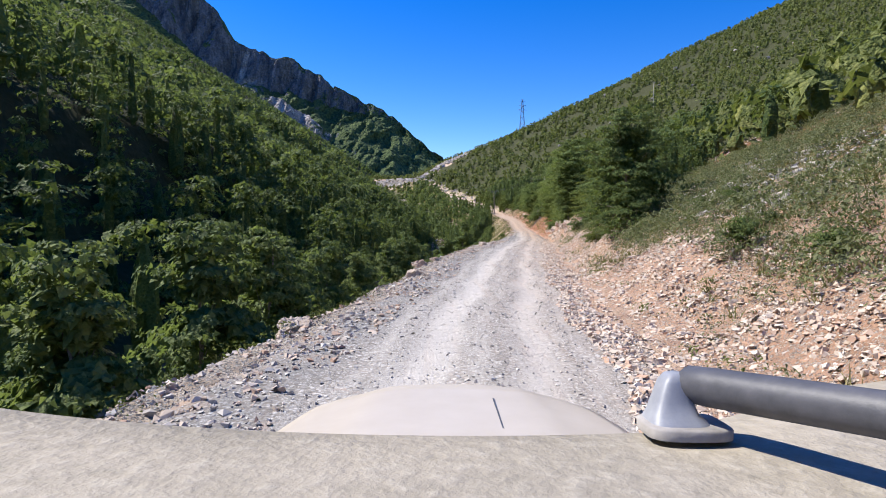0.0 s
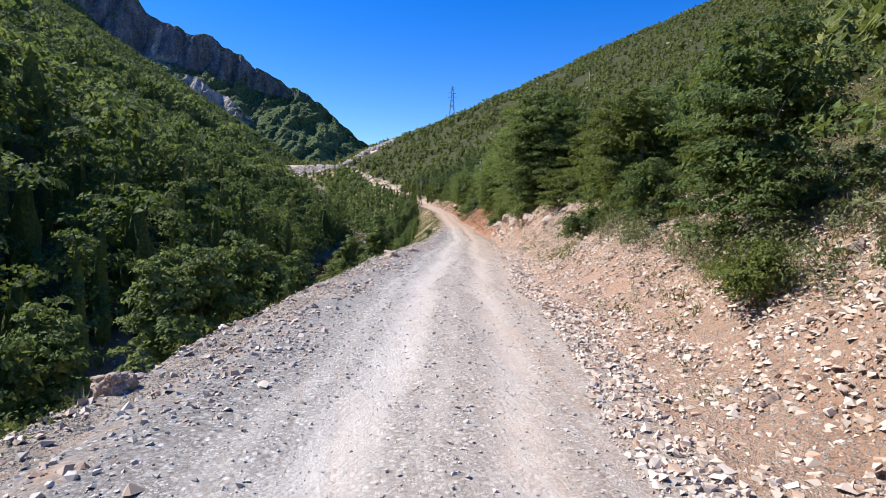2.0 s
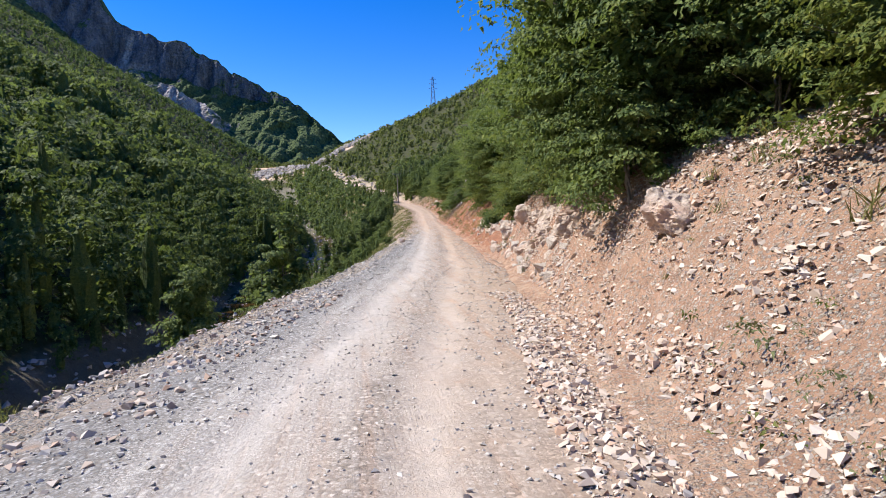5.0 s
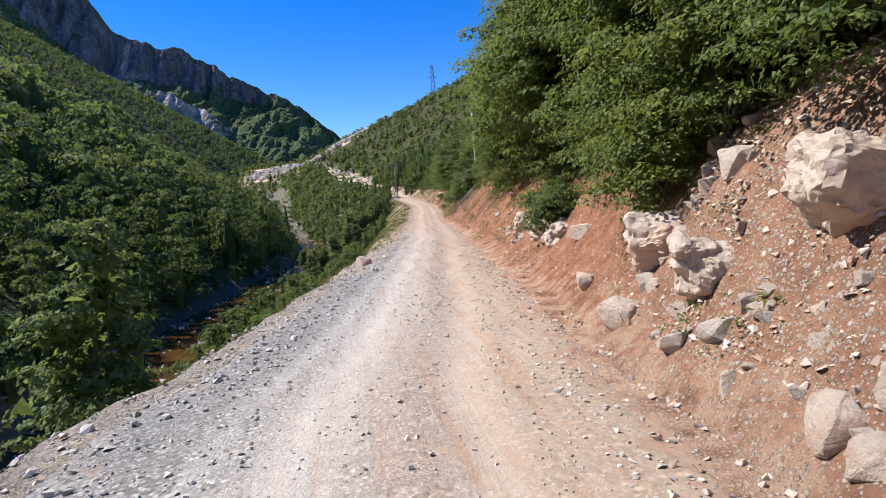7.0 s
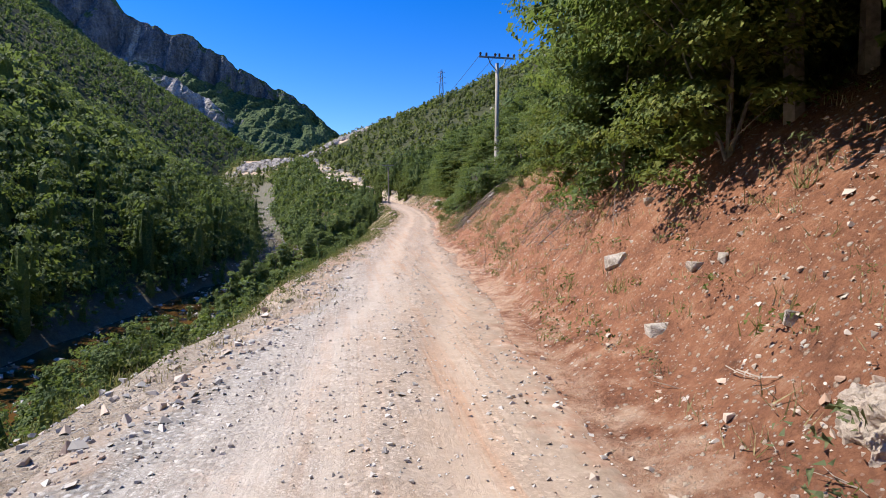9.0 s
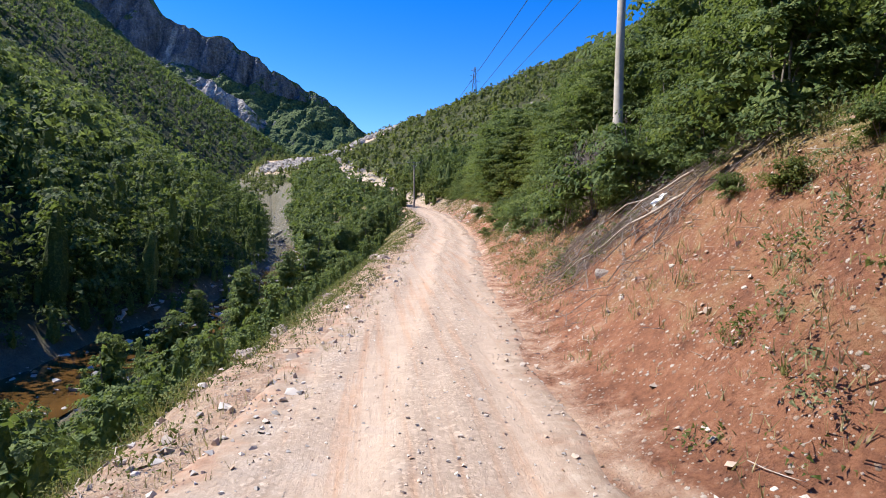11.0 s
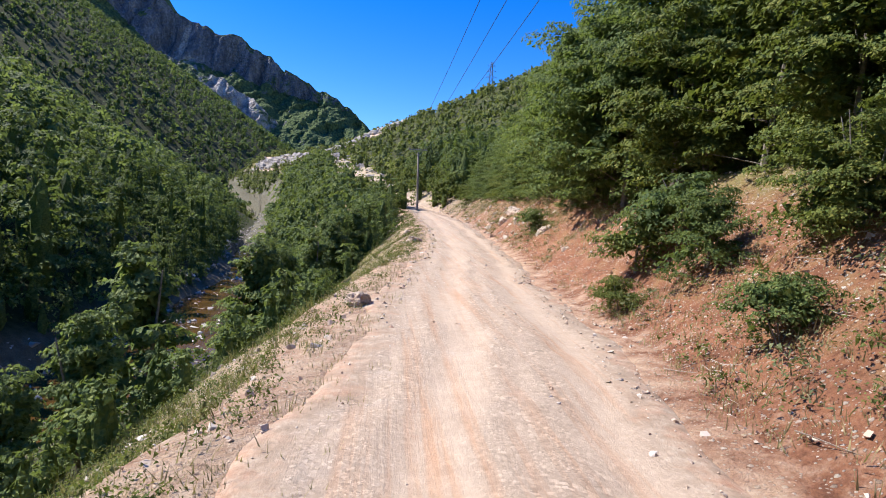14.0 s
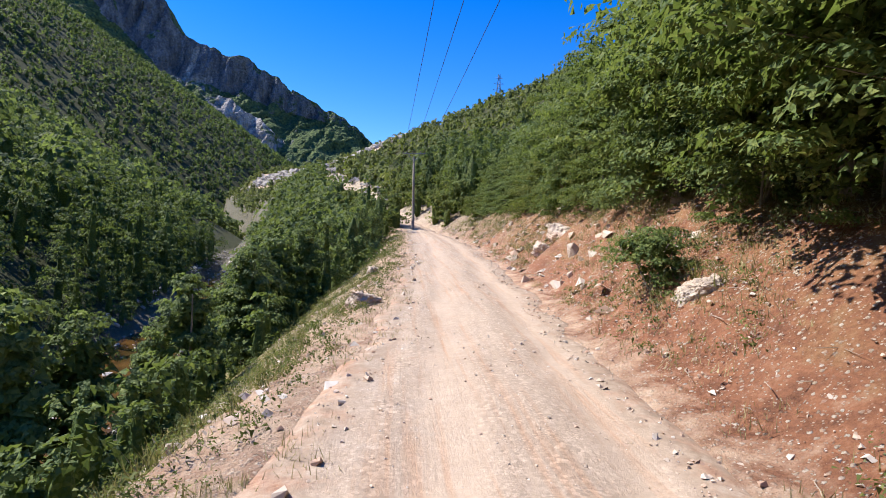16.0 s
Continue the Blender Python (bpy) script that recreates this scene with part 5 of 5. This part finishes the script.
def grass_patch(name, n, xf, y0, y1, mat, size, label, temp, dens=None, bare=0.42):
    Y = rng.uniform(y0, y1, n)
    Xs = xf(Y, rng.uniform(size=n))
    keep = vnoise(Xs, Y, 3.0, 97) * 0.7 + vnoise(Xs, Y, 0.8, 98) * 0.3 > bare
    if dens is not None:
        keep &= rng.uniform(size=n) < dens(Y)
    Xs, Y = Xs[keep], Y[keep]
    S = size * rng.uniform(0.5, 1.4, len(Y))
    scatter_mesh(name, temp, Xs, Y, height(Xs, Y), S, rng, mat, label, "grass")


TUFTS = [(v, f[:, [0, 1, 3]]) for v, f in (tuft(300 + i, 16, 0.42, 0.09, 0.016) for i in range(4))]
THIN = [(v, f[:, [0, 1, 3]]) for v, f in (tuft(340 + i, 10, 0.22, 0.14, 0.012) for i in range(4))]
HERBS = [leaf_quads(*crown_points(np.random.default_rng(320 + i), 0.42, 0.32, 12, 80, 0.02, 0.7)[:2], 0.06, np.random.default_rng(330 + i), 0.45) for i in range(4)]
grass_patch("embankment_grass", 5600, lambda y, q: left_edge(y) - 0.8 - 6.0 * q, -4, 215, M_GRASS, 0.55, "dry grass along the edge of the embankment", TUFTS)
grass_patch("shoulder_grass", 5200, lambda y, q: left_edge(y) + 0.7 - 5.0 * q, 88, 212, M_STRAW, 0.5, "short dry grass on the road shoulder", THIN,
            lambda y: zone(y, (88, .1), (112, 1), (165, 1), (212, .5)), 0.18)
grass_patch("verge_grass", 10000, lambda y, q: right_edge(y) + 0.3 + 5.5 * q, 74, 205, M_STRAW, 0.6, "short dry grass on the red soil bank", THIN,
            lambda y: zone(y, (74, .2), (84, .4), (104, .6), (116, 1), (205, 1)), 0.35)
grass_patch("bank_grass", 4200, lambda y, q: right_edge(y) + 1.0 + 9 * q, -4, 210, M_GRASS, 0.6, "dry grass tufts on the stony bank", TUFTS,
            lambda y: zone(y, (0, 1), (50, .8), (58, .1), (68, .1), (85, .3), (110, .6), (210, 1)))
grass_patch("slope_herbs", 4600, lambda y, q: right_edge(y) + 2.0 + 16 * q ** 1.3, 2, 46, M_HERB, 1.1, "grey-green herbs on the slope above the bank", HERBS, None, 0.3)
grass_patch("slope_grass", 3000, lambda y, q: right_edge(y) + 2.2 + 17 * q, 2, 48, M_STRAW, 0.7, "dry straw grass on the slope above the bank", TUFTS, None, 0.3)
grass_patch("bank_herbs", 3600, lambda y, q: right_edge(y) + 0.7 + 8 * q, -4, 205, M_HERB, 0.85, "low grey-green herbs on the stony bank", HERBS,
            lambda y: zone(y, (0, .7), (50, .7), (58, .1), (68, .1), (85, .3), (110, .6), (130, 1), (205, 1)), 0.5)
LOWHERB = [leaf_quads(*crown_points(np.random.default_rng(360 + i), 0.16, 0.26, 9, 40, 0.02, 0.6)[:2], 0.045, np.random.default_rng(370 + i), 0.6) for i in range(4)]
grass_patch("bank_weeds", 6500, lambda y, q: right_edge(y) + 0.4 + 6 * q, -4, 205, M_LOW, 0.9, "low green weeds on the red soil bank", LOWHERB,
            lambda y: zone(y, (0, .5), (50, .5), (58, .2), (76, .25), (100, .2), (108, .6), (116, 1), (205, 1)), 0.45)
grass_patch("shoulder_weeds", 11000, lambda y, q: left_edge(y) - 0.2 - 5 * q, -4, 205, M_LOW, 0.8, "low green weeds on the road shoulder", LOWHERB,
            lambda y: zone(y, (0, .2), (90, .25), (110, 1), (205, 1)), 0.3)


def stick(seed):
    r = np.random.default_rng(seed)
    n = 4
    p = np.stack([np.linspace(-0.5, 0.5, n), r.normal(size=n) * 0.06, 0.02 + np.abs(r.normal(size=n)) * 0.03], 1)
    v, f = tube(p, [0.014, 0.012, 0.01, 0.006], 3)
    return v, f[: 3 * (n - 1)]


STICKS = [stick(380 + i) for i in range(5)]


def strew_sticks(name, n, xf, y0, y1, label):
    Y = rng.uniform(y0, y1, n)
    Xs = xf(Y, rng.uniform(size=n))
    scatter_mesh(name, STICKS, Xs, Y, height(Xs, Y) + 0.01, rng.uniform(0.12, 0.7, n) ** 1.5, rng, M_DEAD, label, "twigs", tilt=0.25)


strew_sticks("bank_twigs", 1700, lambda y, q: right_edge(y) + 0.3 + 4.5 * q, 78, 205, "dry twigs littering the red soil bank")
strew_sticks("shoulder_twigs", 500, lambda y, q: left_edge(y) - 0.1 - 3 * q, 95, 200, "dry twigs littering the grassy shoulder")


def root(points, r0):
    """A bare root lying down the bank."""
    P = np.array([(x, y, ground_z(x, y) + h) for x, y, h in points])
    t = np.linspace(0, 1, 14)
    q = np.linspace(0, 1, len(P))
    C = np.stack([np.interp(t, q, P[:, k]) for k in range(3)], 1)
    C += 0.03 * np.stack([np.sin(t * 17), np.cos(t * 13), 0.5 * np.sin(t * 23)], 1)
    v, f = tube(C, 0.6 * r0 * (1 - 0.75 * t) + 0.004, 5)
    ob = new("root", mesh_from("root", v, f, M_DEAD, smooth=True))
    tagged(ob, "bare pale root trailing down the red soil bank", "root", "roots")


root([(25.3, 131.6, 0.05), (24.9, 131.0, 0.06), (24.4, 130.6, 0.05), (23.9, 130.2, 0.04), (23.5, 130.4, 0.03)], 0.03)
root([(25.0, 133.4, 0.05), (24.7, 132.9, 0.07), (24.5, 132.2, 0.05), (24.2, 132.4, 0.05)], 0.03)
root([(24.4, 132.4, 0.05), (24.2, 131.8, 0.04), (24.1, 132.9, 0.05)], 0.02)
root([(24.9, 127.9, 0.05), (24.3, 127.4, 0.05), (23.9, 127.8, 0.04), (23.5, 127.3, 0.03)], 0.025)
root([(20.9, 87.2, 0.05), (20.4, 86.5, 0.04), (19.8, 86.2, 0.04)], 0.03)
root([(20.2, 85.6, 0.04), (19.6, 85.0, 0.05), (19.3, 84.6, 0.04)], 0.025)
root([(28.0, 152.4, 0.1), (27.6, 151.9, 0.05), (27.2, 151.6, 0.04)], 0.025)

# ---- river ----


def build_river():
    m = Mat("shallow_brown_water")
    n = m.noise(2.5, 5, 0.6)
    m.bump(n, 0.25, 0.03)
    c = m.ramp(m.noise(0.6, 5), (0.3, (0.035, 0.022, 0.008)), (0.7, (0.13, 0.065, 0.02)))
    mat = m.done(c, 0.12, 0, 0.4)
    ys = np.arange(30, 330, 2.0)
    ws = np.linspace(-4.2, 4.2, 9)
    yy, ww = np.meshgrid(ys, ws, indexing="ij")
    me = mesh_from("river", np.stack([river_x(yy) + ww, yy, river_z(yy) - 0.22], -1).reshape(-1, 3), grid_faces(*yy.shape), mat, smooth=True)
    tagged(new("river", me), "shallow brown mountain stream between stones", "river", kind="structure")


build_river()

# ---- power line ----
M_CONC = mat_plain("weathered_concrete", (0.31, 0.28, 0.235), (0.45, 0.41, 0.355), 5, 0.85)
M_POLE = mat_plain("weathered_wood_pole", (0.17, 0.14, 0.11), (0.30, 0.255, 0.21), 6, 0.85)
M_STEEL = mat_plain("galvanised_steel", (0.16, 0.17, 0.18), (0.30, 0.31, 0.32), 8, 0.5, 0.6)
M_INS = mat_plain("brown_insulator", (0.04, 0.022, 0.016), (0.08, 0.045, 0.03), 20, 0.3)
M_WIRE = mat_plain("power_wire", (0.05, 0.05, 0.055), (0.09, 0.09, 0.095), 30, 0.5, 0.5, 0)
ARM = 2.4


def power_pole(x, y, z, h, turn, lean, label, mat):
    t = thing("power_pole", label, "power pole", "power line poles", Matrix.Translation((x, y, z)) @ Matrix.Rotation(turn, 4, "Z") @ Matrix.Rotation(lean, 4, "Y"))
    v, f = tube([(0, 0, -0.5), (0, 0, h * 0.5), (0, 0, h - 0.45)], [0.17, 0.135, 0.105], 10)
    part("shaft", mesh_from("shaft", v, f, mat, smooth=True), t)
    v, f = box_vf(0, 0, h - 0.1, ARM, 0.10, 0.10)
    arm = part("crossarm", mesh_from("crossarm", v, f, M_STEEL), t)
    for s in (-1, 1):
        v, f = tube([(0, 0, h - 0.95), (s * 0.45, 0, h - 0.5), (s * 0.6, 0, h - 0.14)], [0.035, 0.035, 0.03], 5)
        part("brace", mesh_from("brace", v, f, M_STEEL), t)
    v, f = tube([(0, 0, 0), (0, 0, 0.05), (0, 0, 0.08), (0, 0, 0.14), (0, 0, 0.17), (0, 0, 0.22)], [0.03, 0.08, 0.05, 0.09, 0.05, 0.06], 8)
    ins = mesh_from("insulator", v, f, M_INS)
    for q in (-1.12, -0.72, -0.14, 0.14, 0.72, 1.12):
        part("insulator", ins, t, place=Matrix.Translation((q, 0, h - 0.05)))
    return t


PB, PC = Vector((25.5, 122.4, 4.4)), Vector((24.3, 207.2, 5.0))
PA = Vector((104.0, 263.0, ground_z(104, 263)))
HB, HC, HA = 8.4, 8.7, 12.0
power_pole(*PB, HB, 0.05, -0.012, "tall concrete power pole with steel crossarm above the bank", M_CONC)
power_pole(*PC, HC, 0.05, -0.03, "leaning grey wooden power pole beside the road bend", M_POLE)
power_pole(*PA, HA, 0.4, 0.0, "distant power pole on the scrubby hillside", M_CONC)
power_pole(12.0, 452.0, ground_z(12, 452), 9.0, 0.3, 0.0, "tiny far power pole on the rocky crest", M_POLE)


def wire(a, b, sag, n=24):
    t = np.linspace(0, 1, n)
    P = np.outer(1 - t, a) + np.outer(t, b)
    P[:, 2] -= sag * 4 * t * (1 - t)
    v, f = tube(P, 0.014, 5)
    ob = new("power_wire", mesh_from("power_wire", v, f, M_WIRE, smooth=True))
    tagged(ob, "thin black power wire hung between the poles", "wire", "power wires")


for q in (-1.12, -0.1, 1.12):
    wire(PB + Vector((q, 0, HB + 0.15)), PC + Vector((q - 0.2, 0, HC + 0.15)), 0.7)
    wire(PC + Vector((q - 0.2, 0, HC + 0.15)), Vector((12 + q, 452, ground_z(12, 452) + 9.1)), 5.0)


def lattice_tower(x, y, z, h):
    t = thing("transmission_tower", "steel lattice transmission tower standing on the ridge", "tower", place=Matrix.Translation((x, y, z)))
    lv = np.linspace(0, 1, 9)
    half = lambda q: 2.6 * (1 - q) ** 1.2 + 0.45
    for sx, sy in ((-1, -1), (1, -1), (1, 1), (-1, 1)):
        v, f = tube([(sx * half(q), sy * half(q), q * h) for q in lv], 0.13, 4)
        part("leg", mesh_from("leg", v, f, M_STEEL), t)
    pieces = []
    for a, b in zip(lv[:-1], lv[1:]):
        for (x0, y0), (x1, y1) in (((-1, -1), (1, -1)), ((1, -1), (1, 1)), ((1, 1), (-1, 1)), ((-1, 1), (-1, -1))):
            pieces.append(tube([(x0 * half(a), y0 * half(a), a * h), (x1 * half(b), y1 * half(b), b * h)], 0.07, 4))
            pieces.append(tube([(x1 * half(a), y1 * half(a), a * h), (x0 * half(b), y0 * half(b), b * h)], 0.07, 4))
    v, f = joined(pieces)
    part("bracing", mesh_from("bracing", v, f, M_STEEL), t)
    for q, w in ((0.74, 3.6), (0.84, 3.0), (0.93, 2.4)):
        for s in (-1, 1):
            v, f = joined([tube([(0, 0, q * h), (s * w, 0, q * h + 0.3)], 0.10, 4), tube([(0, 0, q * h + 1.4), (s * w, 0, q * h + 0.3)], 0.08, 4)])
            part("arm", mesh_from("arm", v, f, M_STEEL), t)


lattice_tower(78.8, 483.4, ground_z(78.8, 483.4) - 1, 107 - ground_z(78.8, 483.4) + 1)

# ---- brushwood ----


def brush_pile(x, y, n, length, spread, seed, label, rise=0.25):
    """A heap of forked branches, each a part of its own."""
    r = np.random.default_rng(seed)
    heap = thing("brushwood_pile", label, "brushwood", place=Matrix.Translation((x, y, ground_z(x, y))))
    twigs = []
    for _ in range(n):
        p = r.normal(size=2) * (spread * 0.6, spread * 1.6)
        a = r.normal() * 0.9 + (0.4 if r.uniform() < 0.6 else 2.7)
        d = np.array([math.sin(a) * 0.7, math.cos(a)])
        L = length * r.uniform(0.5, 1.3)
        side = np.array([-d[1], d[0]])
        lift = rise * r.uniform(0, 1)
        for b in range(8):
            bend = r.normal(size=(2, 2)) * 0.09 * L
            s0 = p + d * L * (0.0 if b == 0 else r.uniform(0.15, 0.8))
            way = d * L * (1.0 if b == 0 else r.uniform(0.25, 0.5)) + (0 if b == 0 else 1) * side * r.normal() * 0.3 * L
            Q = np.array([s0, s0 + way * 0.3 + bend[0] * 0.5, s0 + way * 0.65 + bend[0] * 0.7 + bend[1] * 0.5, s0 + way])
            hz = height(x + Q[:, 0], y + Q[:, 1]) - ground_z(x, y)
            P = np.c_[Q, hz + 0.03 + lift + rise * r.normal(size=4) * 0.22]
            v, f = tube(P, np.array([0.012, 0.009, 0.006, 0.002]) * r.uniform(0.5, 1.2) * (1 if b == 0 else 0.5), 4)
            if b == 0:
                part("branch", mesh_from("branch", v, f, M_BRUSH), heap)
            else:
                twigs.append((v, f))
    v, f = joined(twigs)
    tagged(part("brush", mesh_from("brush", v, f, M_BRUSH), heap), kind="stuff")


brush_pile(22.7, 116.6, 110, 1.7, 0.75, 1, "heap of cut leafless branches on the red bank")
brush_pile(23.9, 121.4, 80, 1.2, 0.5, 2, "grey leafless scrub on top of the bank", 1.6)
brush_pile(15.4, 126.5, 20, 1.1, 0.4, 3, "dead purple-grey twigs on the embankment")
brush_pile(20.9, 99.0, 18, 1.3, 0.8, 4, "bare roots and twigs under the bank edge", 0.5)



def plastic_sheet(x, y, w):
    r = np.random.default_rng(9)
    g = np.linspace(-0.5, 0.5, 9)
    yy, xx = np.meshgrid(g, g, indexing="ij")
    zz = 0.10 * np.abs(np.sin(xx * 7 + 1.3 * yy)) + 0.07 * np.sin(yy * 9 + 2 * xx) + r.normal(size=xx.shape) * 0.012
    X, Y = x + xx * w, y + yy * w * 1.5
    top = np.stack([X, Y, height(X, Y) + 0.12 + zz * w * 2], -1)
    v, f = arch_sheet(top, 0.006)
    tagged(new("plastic_sheet", mesh_from("plastic_sheet", v, f, M_SHEET, smooth=True)), "crumpled white plastic sheet lying on the red bank", "plastic sheet")


def long_branch(points, r0):
    P = np.array([(x, y, ground_z(x, y) + h) for x, y, h in points])
    t = np.linspace(0, 1, 12)
    C = np.stack([np.interp(t, np.linspace(0, 1, len(P)), P[:, k]) for k in range(3)], 1)
    C += 0.025 * np.stack([np.sin(t * 15), np.cos(t * 11), np.sin(t * 19)], 1)
    v, f = tube(C, r0 * (1 - 0.7 * t), 6)
    tagged(new("fallen_branch", mesh_from("fallen_branch", v, f, M_DEAD, smooth=True)), "long bare branch lying across the brushwood", "branch", "fallen branches")


M_SHEET = mat_plain("white_plastic", (0.70, 0.70, 0.68), (0.82, 0.82, 0.80), 9, 0.4)
plastic_sheet(23.4, 115.4, 0.26)
long_branch([(23.3, 114.3, 0.25), (22.8, 115.2, 0.30), (22.3, 116.2, 0.20), (21.8, 117.2, 0.08)], 0.030)
long_branch([(23.6, 114.6, 0.30), (23.2, 115.6, 0.35), (22.7, 116.6, 0.25), (22.0, 117.9, 0.08)], 0.026)
long_branch([(23.9, 116.2, 0.1), (23.5, 116.9, 0.4), (22.9, 117.4, 0.35), (22.4, 118.4, 0.1)], 0.020)

# ---- the vehicle, standing at the start of the way ----


def mat_roof():
    m = Mat("dusty_textured_roof_coating")
    f = m.noise(30.0, 5, 0.6)
    big = m.noise(2.4, 4, 0.6)
    c = m.mix(m.mask(big, 0.35, 0.65), (0.30, 0.265, 0.21), (0.37, 0.325, 0.26))
    c = m.mix(m.math("MULTIPLY", m.mask(f, 0.5, 0.68), 0.5), c, (0.45, 0.405, 0.335))
    c = m.mix(m.math("MULTIPLY", m.mask(f, 0.45, 0.32), 0.45), c, (0.25, 0.225, 0.175))
    m.bump(f, 0.8, 0.012)
    return m.done(c, 0.7, 0, 0.3)


M_DUST = mat_roof()
M_CREAM = mat_plain("cream_car_paint", (0.47, 0.41, 0.335), (0.52, 0.46, 0.385), 4, 0.4, 0, 0.0, 0.5)
M_BLACK = mat_plain("black_powder_coat", (0.05, 0.052, 0.06), (0.10, 0.10, 0.115), 18, 0.5, 0, 0.15)
M_PLASTIC = mat_plain("grey_plastic", (0.22, 0.23, 0.26), (0.36, 0.37, 0.40), 14, 0.45, 0, 0.1)
M_PAD = mat_plain("dusty_rubber_pad", (0.24, 0.22, 0.20), (0.40, 0.37, 0.34), 20, 0.8)
M_RUBBER = mat_plain("tyre_rubber", (0.02, 0.02, 0.02), (0.05, 0.045, 0.04), 20, 0.9)
M_GLASS = mat_plain("dark_glass", (0.012, 0.014, 0.016), (0.02, 0.022, 0.024), 3, 0.05, 0, 0, 0.6)


def build_vehicle(place):
    """Built round the lens: x right, y ahead, z up, the lens at the origin."""
    t = thing("off_road_car", "cream off-road car with dusty grey roof and roof bar", "car", place=place)
    rows = []
    for q in np.linspace(0, 1, 15):
        rows.append([(x, -1.7 + q * (2.52 + 0.23 * x * x + 0.42 * max(0, min(x, 0.75) - 0.34)), -0.25 - 0.02 * q ** 8) for x in np.linspace(-1.02, 1.02, 35)])
    v, f = arch_sheet(rows)
    part("roof", mesh_from("roof", v, f, M_DUST, smooth=True), t, "dusty grey textured roof panel")
    rows = []
    for q in np.linspace(0, 1, 13):
        y = 1.70 + 1.85 * q
        w = 0.93 - 0.20 * q * q
        rows.append([(0.06 + x * w, y - 0.22 * x * x * q, -0.80 - 0.02 * q - 0.07 * abs(x) ** 3 + 0.014 / (1 + math.exp((abs(x) - 0.6) * 40)) - 0.16 * max(0, (q - 0.9) / 0.1) ** 2) for x in np.linspace(-1, 1, 31)])
    v, f = arch_sheet(rows)
    bon = part("bonnet", mesh_from("bonnet", v, f, M_CREAM, smooth=True), t, "cream painted bonnet")
    v, f = box_vf(0.275, 2.68, -0.836, 0.007, 0.72, 0.08)
    part("seam", mesh_from("seam", v, f, M_BLACK), bon)
    v, f = arch_sheet([[(x, 0.76, -0.30) for x in np.linspace(-0.80, 0.80, 5)], [(x, 1.69, -0.82) for x in np.linspace(-0.74, 0.74, 5)]], 0.02)
    part("windscreen", mesh_from("windscreen", v, f, M_GLASS), t)
    for s in (-1, 1):
        v, f = box_vf(s * 0.86, 0.7, -1.24, 0.06, 4.6, 0.52)
        part("side_panel", mesh_from("side_panel", v, f, M_CREAM), t)
        v, f = box_vf(s * 0.84, -0.55, -0.63, 0.03, 2.2, 0.70)
        part("side_window", mesh_from("side_window", v, f, M_GLASS), t)
        for y in (-1.0, 2.75):
            v, f = tube([(-0.11, 0, 0), (-0.10, 0, 0), (0.10, 0, 0), (0.11, 0, 0)], [0.28, 0.37, 0.37, 0.28], 20)
            wh = part("wheel", mesh_from("wheel", v, f, M_RUBBER, smooth=True), t, "dusty black wheel", Matrix.Translation((s * 0.74, y, -1.55)))
            v, f = tube([(-0.12, 0, 0), (0.12, 0, 0)], [0.20, 0.20], 14)
            part("rim", mesh_from("rim", v, f, M_STEEL), wh)
    v, f = box_vf(0, -1.62, -1.0, 1.56, 0.06, 0.85)
    part("rear_panel", mesh_from("rear_panel", v, f, M_CREAM), t)
    v, f = box_vf(0.04, 3.28, -1.24, 1.40, 0.08, 0.50)
    part("front_panel", mesh_from("front_panel", v, f, M_CREAM), t)
    v, f = tube([(0.356, 0.835, -0.197), (0.362, 0.825, -0.194), (0.380, 0.79, -0.191), (0.469, 0.60, -0.172), (0.57, 0.36, -0.155), (0.64, 0.10, -0.15)], [0.020, 0.027, 0.028, 0.026, 0.026, 0.024], 16)
    part("roof_bar", mesh_from("roof_bar", v, f, M_BLACK, smooth=True), t, "black rubber-coated roof bar")
    # the foot: rounded sections stacked and drawn in towards the top
    ring = [(math.copysign(abs(math.cos(a)) ** 0.55, math.cos(a)), math.copysign(abs(math.sin(a)) ** 0.55, math.sin(a))) for a in np.linspace(0, 2 * math.pi, 24, endpoint=False)]

    def stack(levels):
        V, F = [], []
        for cx, cy, z, rx, ry in levels:
            V += [(cx + rx * p, cy + ry * q, z) for p, q in ring]
        for k in range(len(levels) - 1):
            for e in range(24):
                F.append((k * 24 + e, k * 24 + (e + 1) % 24, (k + 1) * 24 + (e + 1) % 24, (k + 1) * 24 + e))
        n = (len(levels) - 1) * 24
        for e in range(0, 22, 2):
            F.append((n, n + e + 1, n + e + 2, n + (e + 3) % 24))
        return np.array(V), np.array(F)
    foot = part("bar_foot", mesh_from("bar_foot", *stack([(0.336, 0.815, -0.247, 0.043, 0.040), (0.335, 0.816, -0.240, 0.040, 0.036), (0.333, 0.82, -0.232, 0.033, 0.030), (0.334, 0.825, -0.212, 0.025, 0.025),
                                                          (0.337, 0.83, -0.190, 0.018, 0.021), (0.340, 0.83, -0.180, 0.013, 0.016), (0.341, 0.83, -0.177, 0.006, 0.008)]), M_PLASTIC, smooth=True), t, "grey plastic bar foot")
    part("base_pad", mesh_from("base_pad", *stack([(0.345, 0.81, -0.258, 0.060, 0.048), (0.345, 0.81, -0.246, 0.060, 0.048), (0.345, 0.81, -0.243, 0.055, 0.044)]), M_PAD, smooth=True), foot, "dusty rubber base pad")
    v, f = tube([(0.335, 0.832, -0.200), (0.35, 0.835, -0.199), (0.375, 0.82, -0.197)], [0.018, 0.021, 0.021], 16)
    part("bar_socket", mesh_from("bar_socket", v, f, M_PLASTIC, smooth=True), foot)


build_vehicle(pose(0.655, 0.048, 2.472, -2.7, 0.2, -1.35))
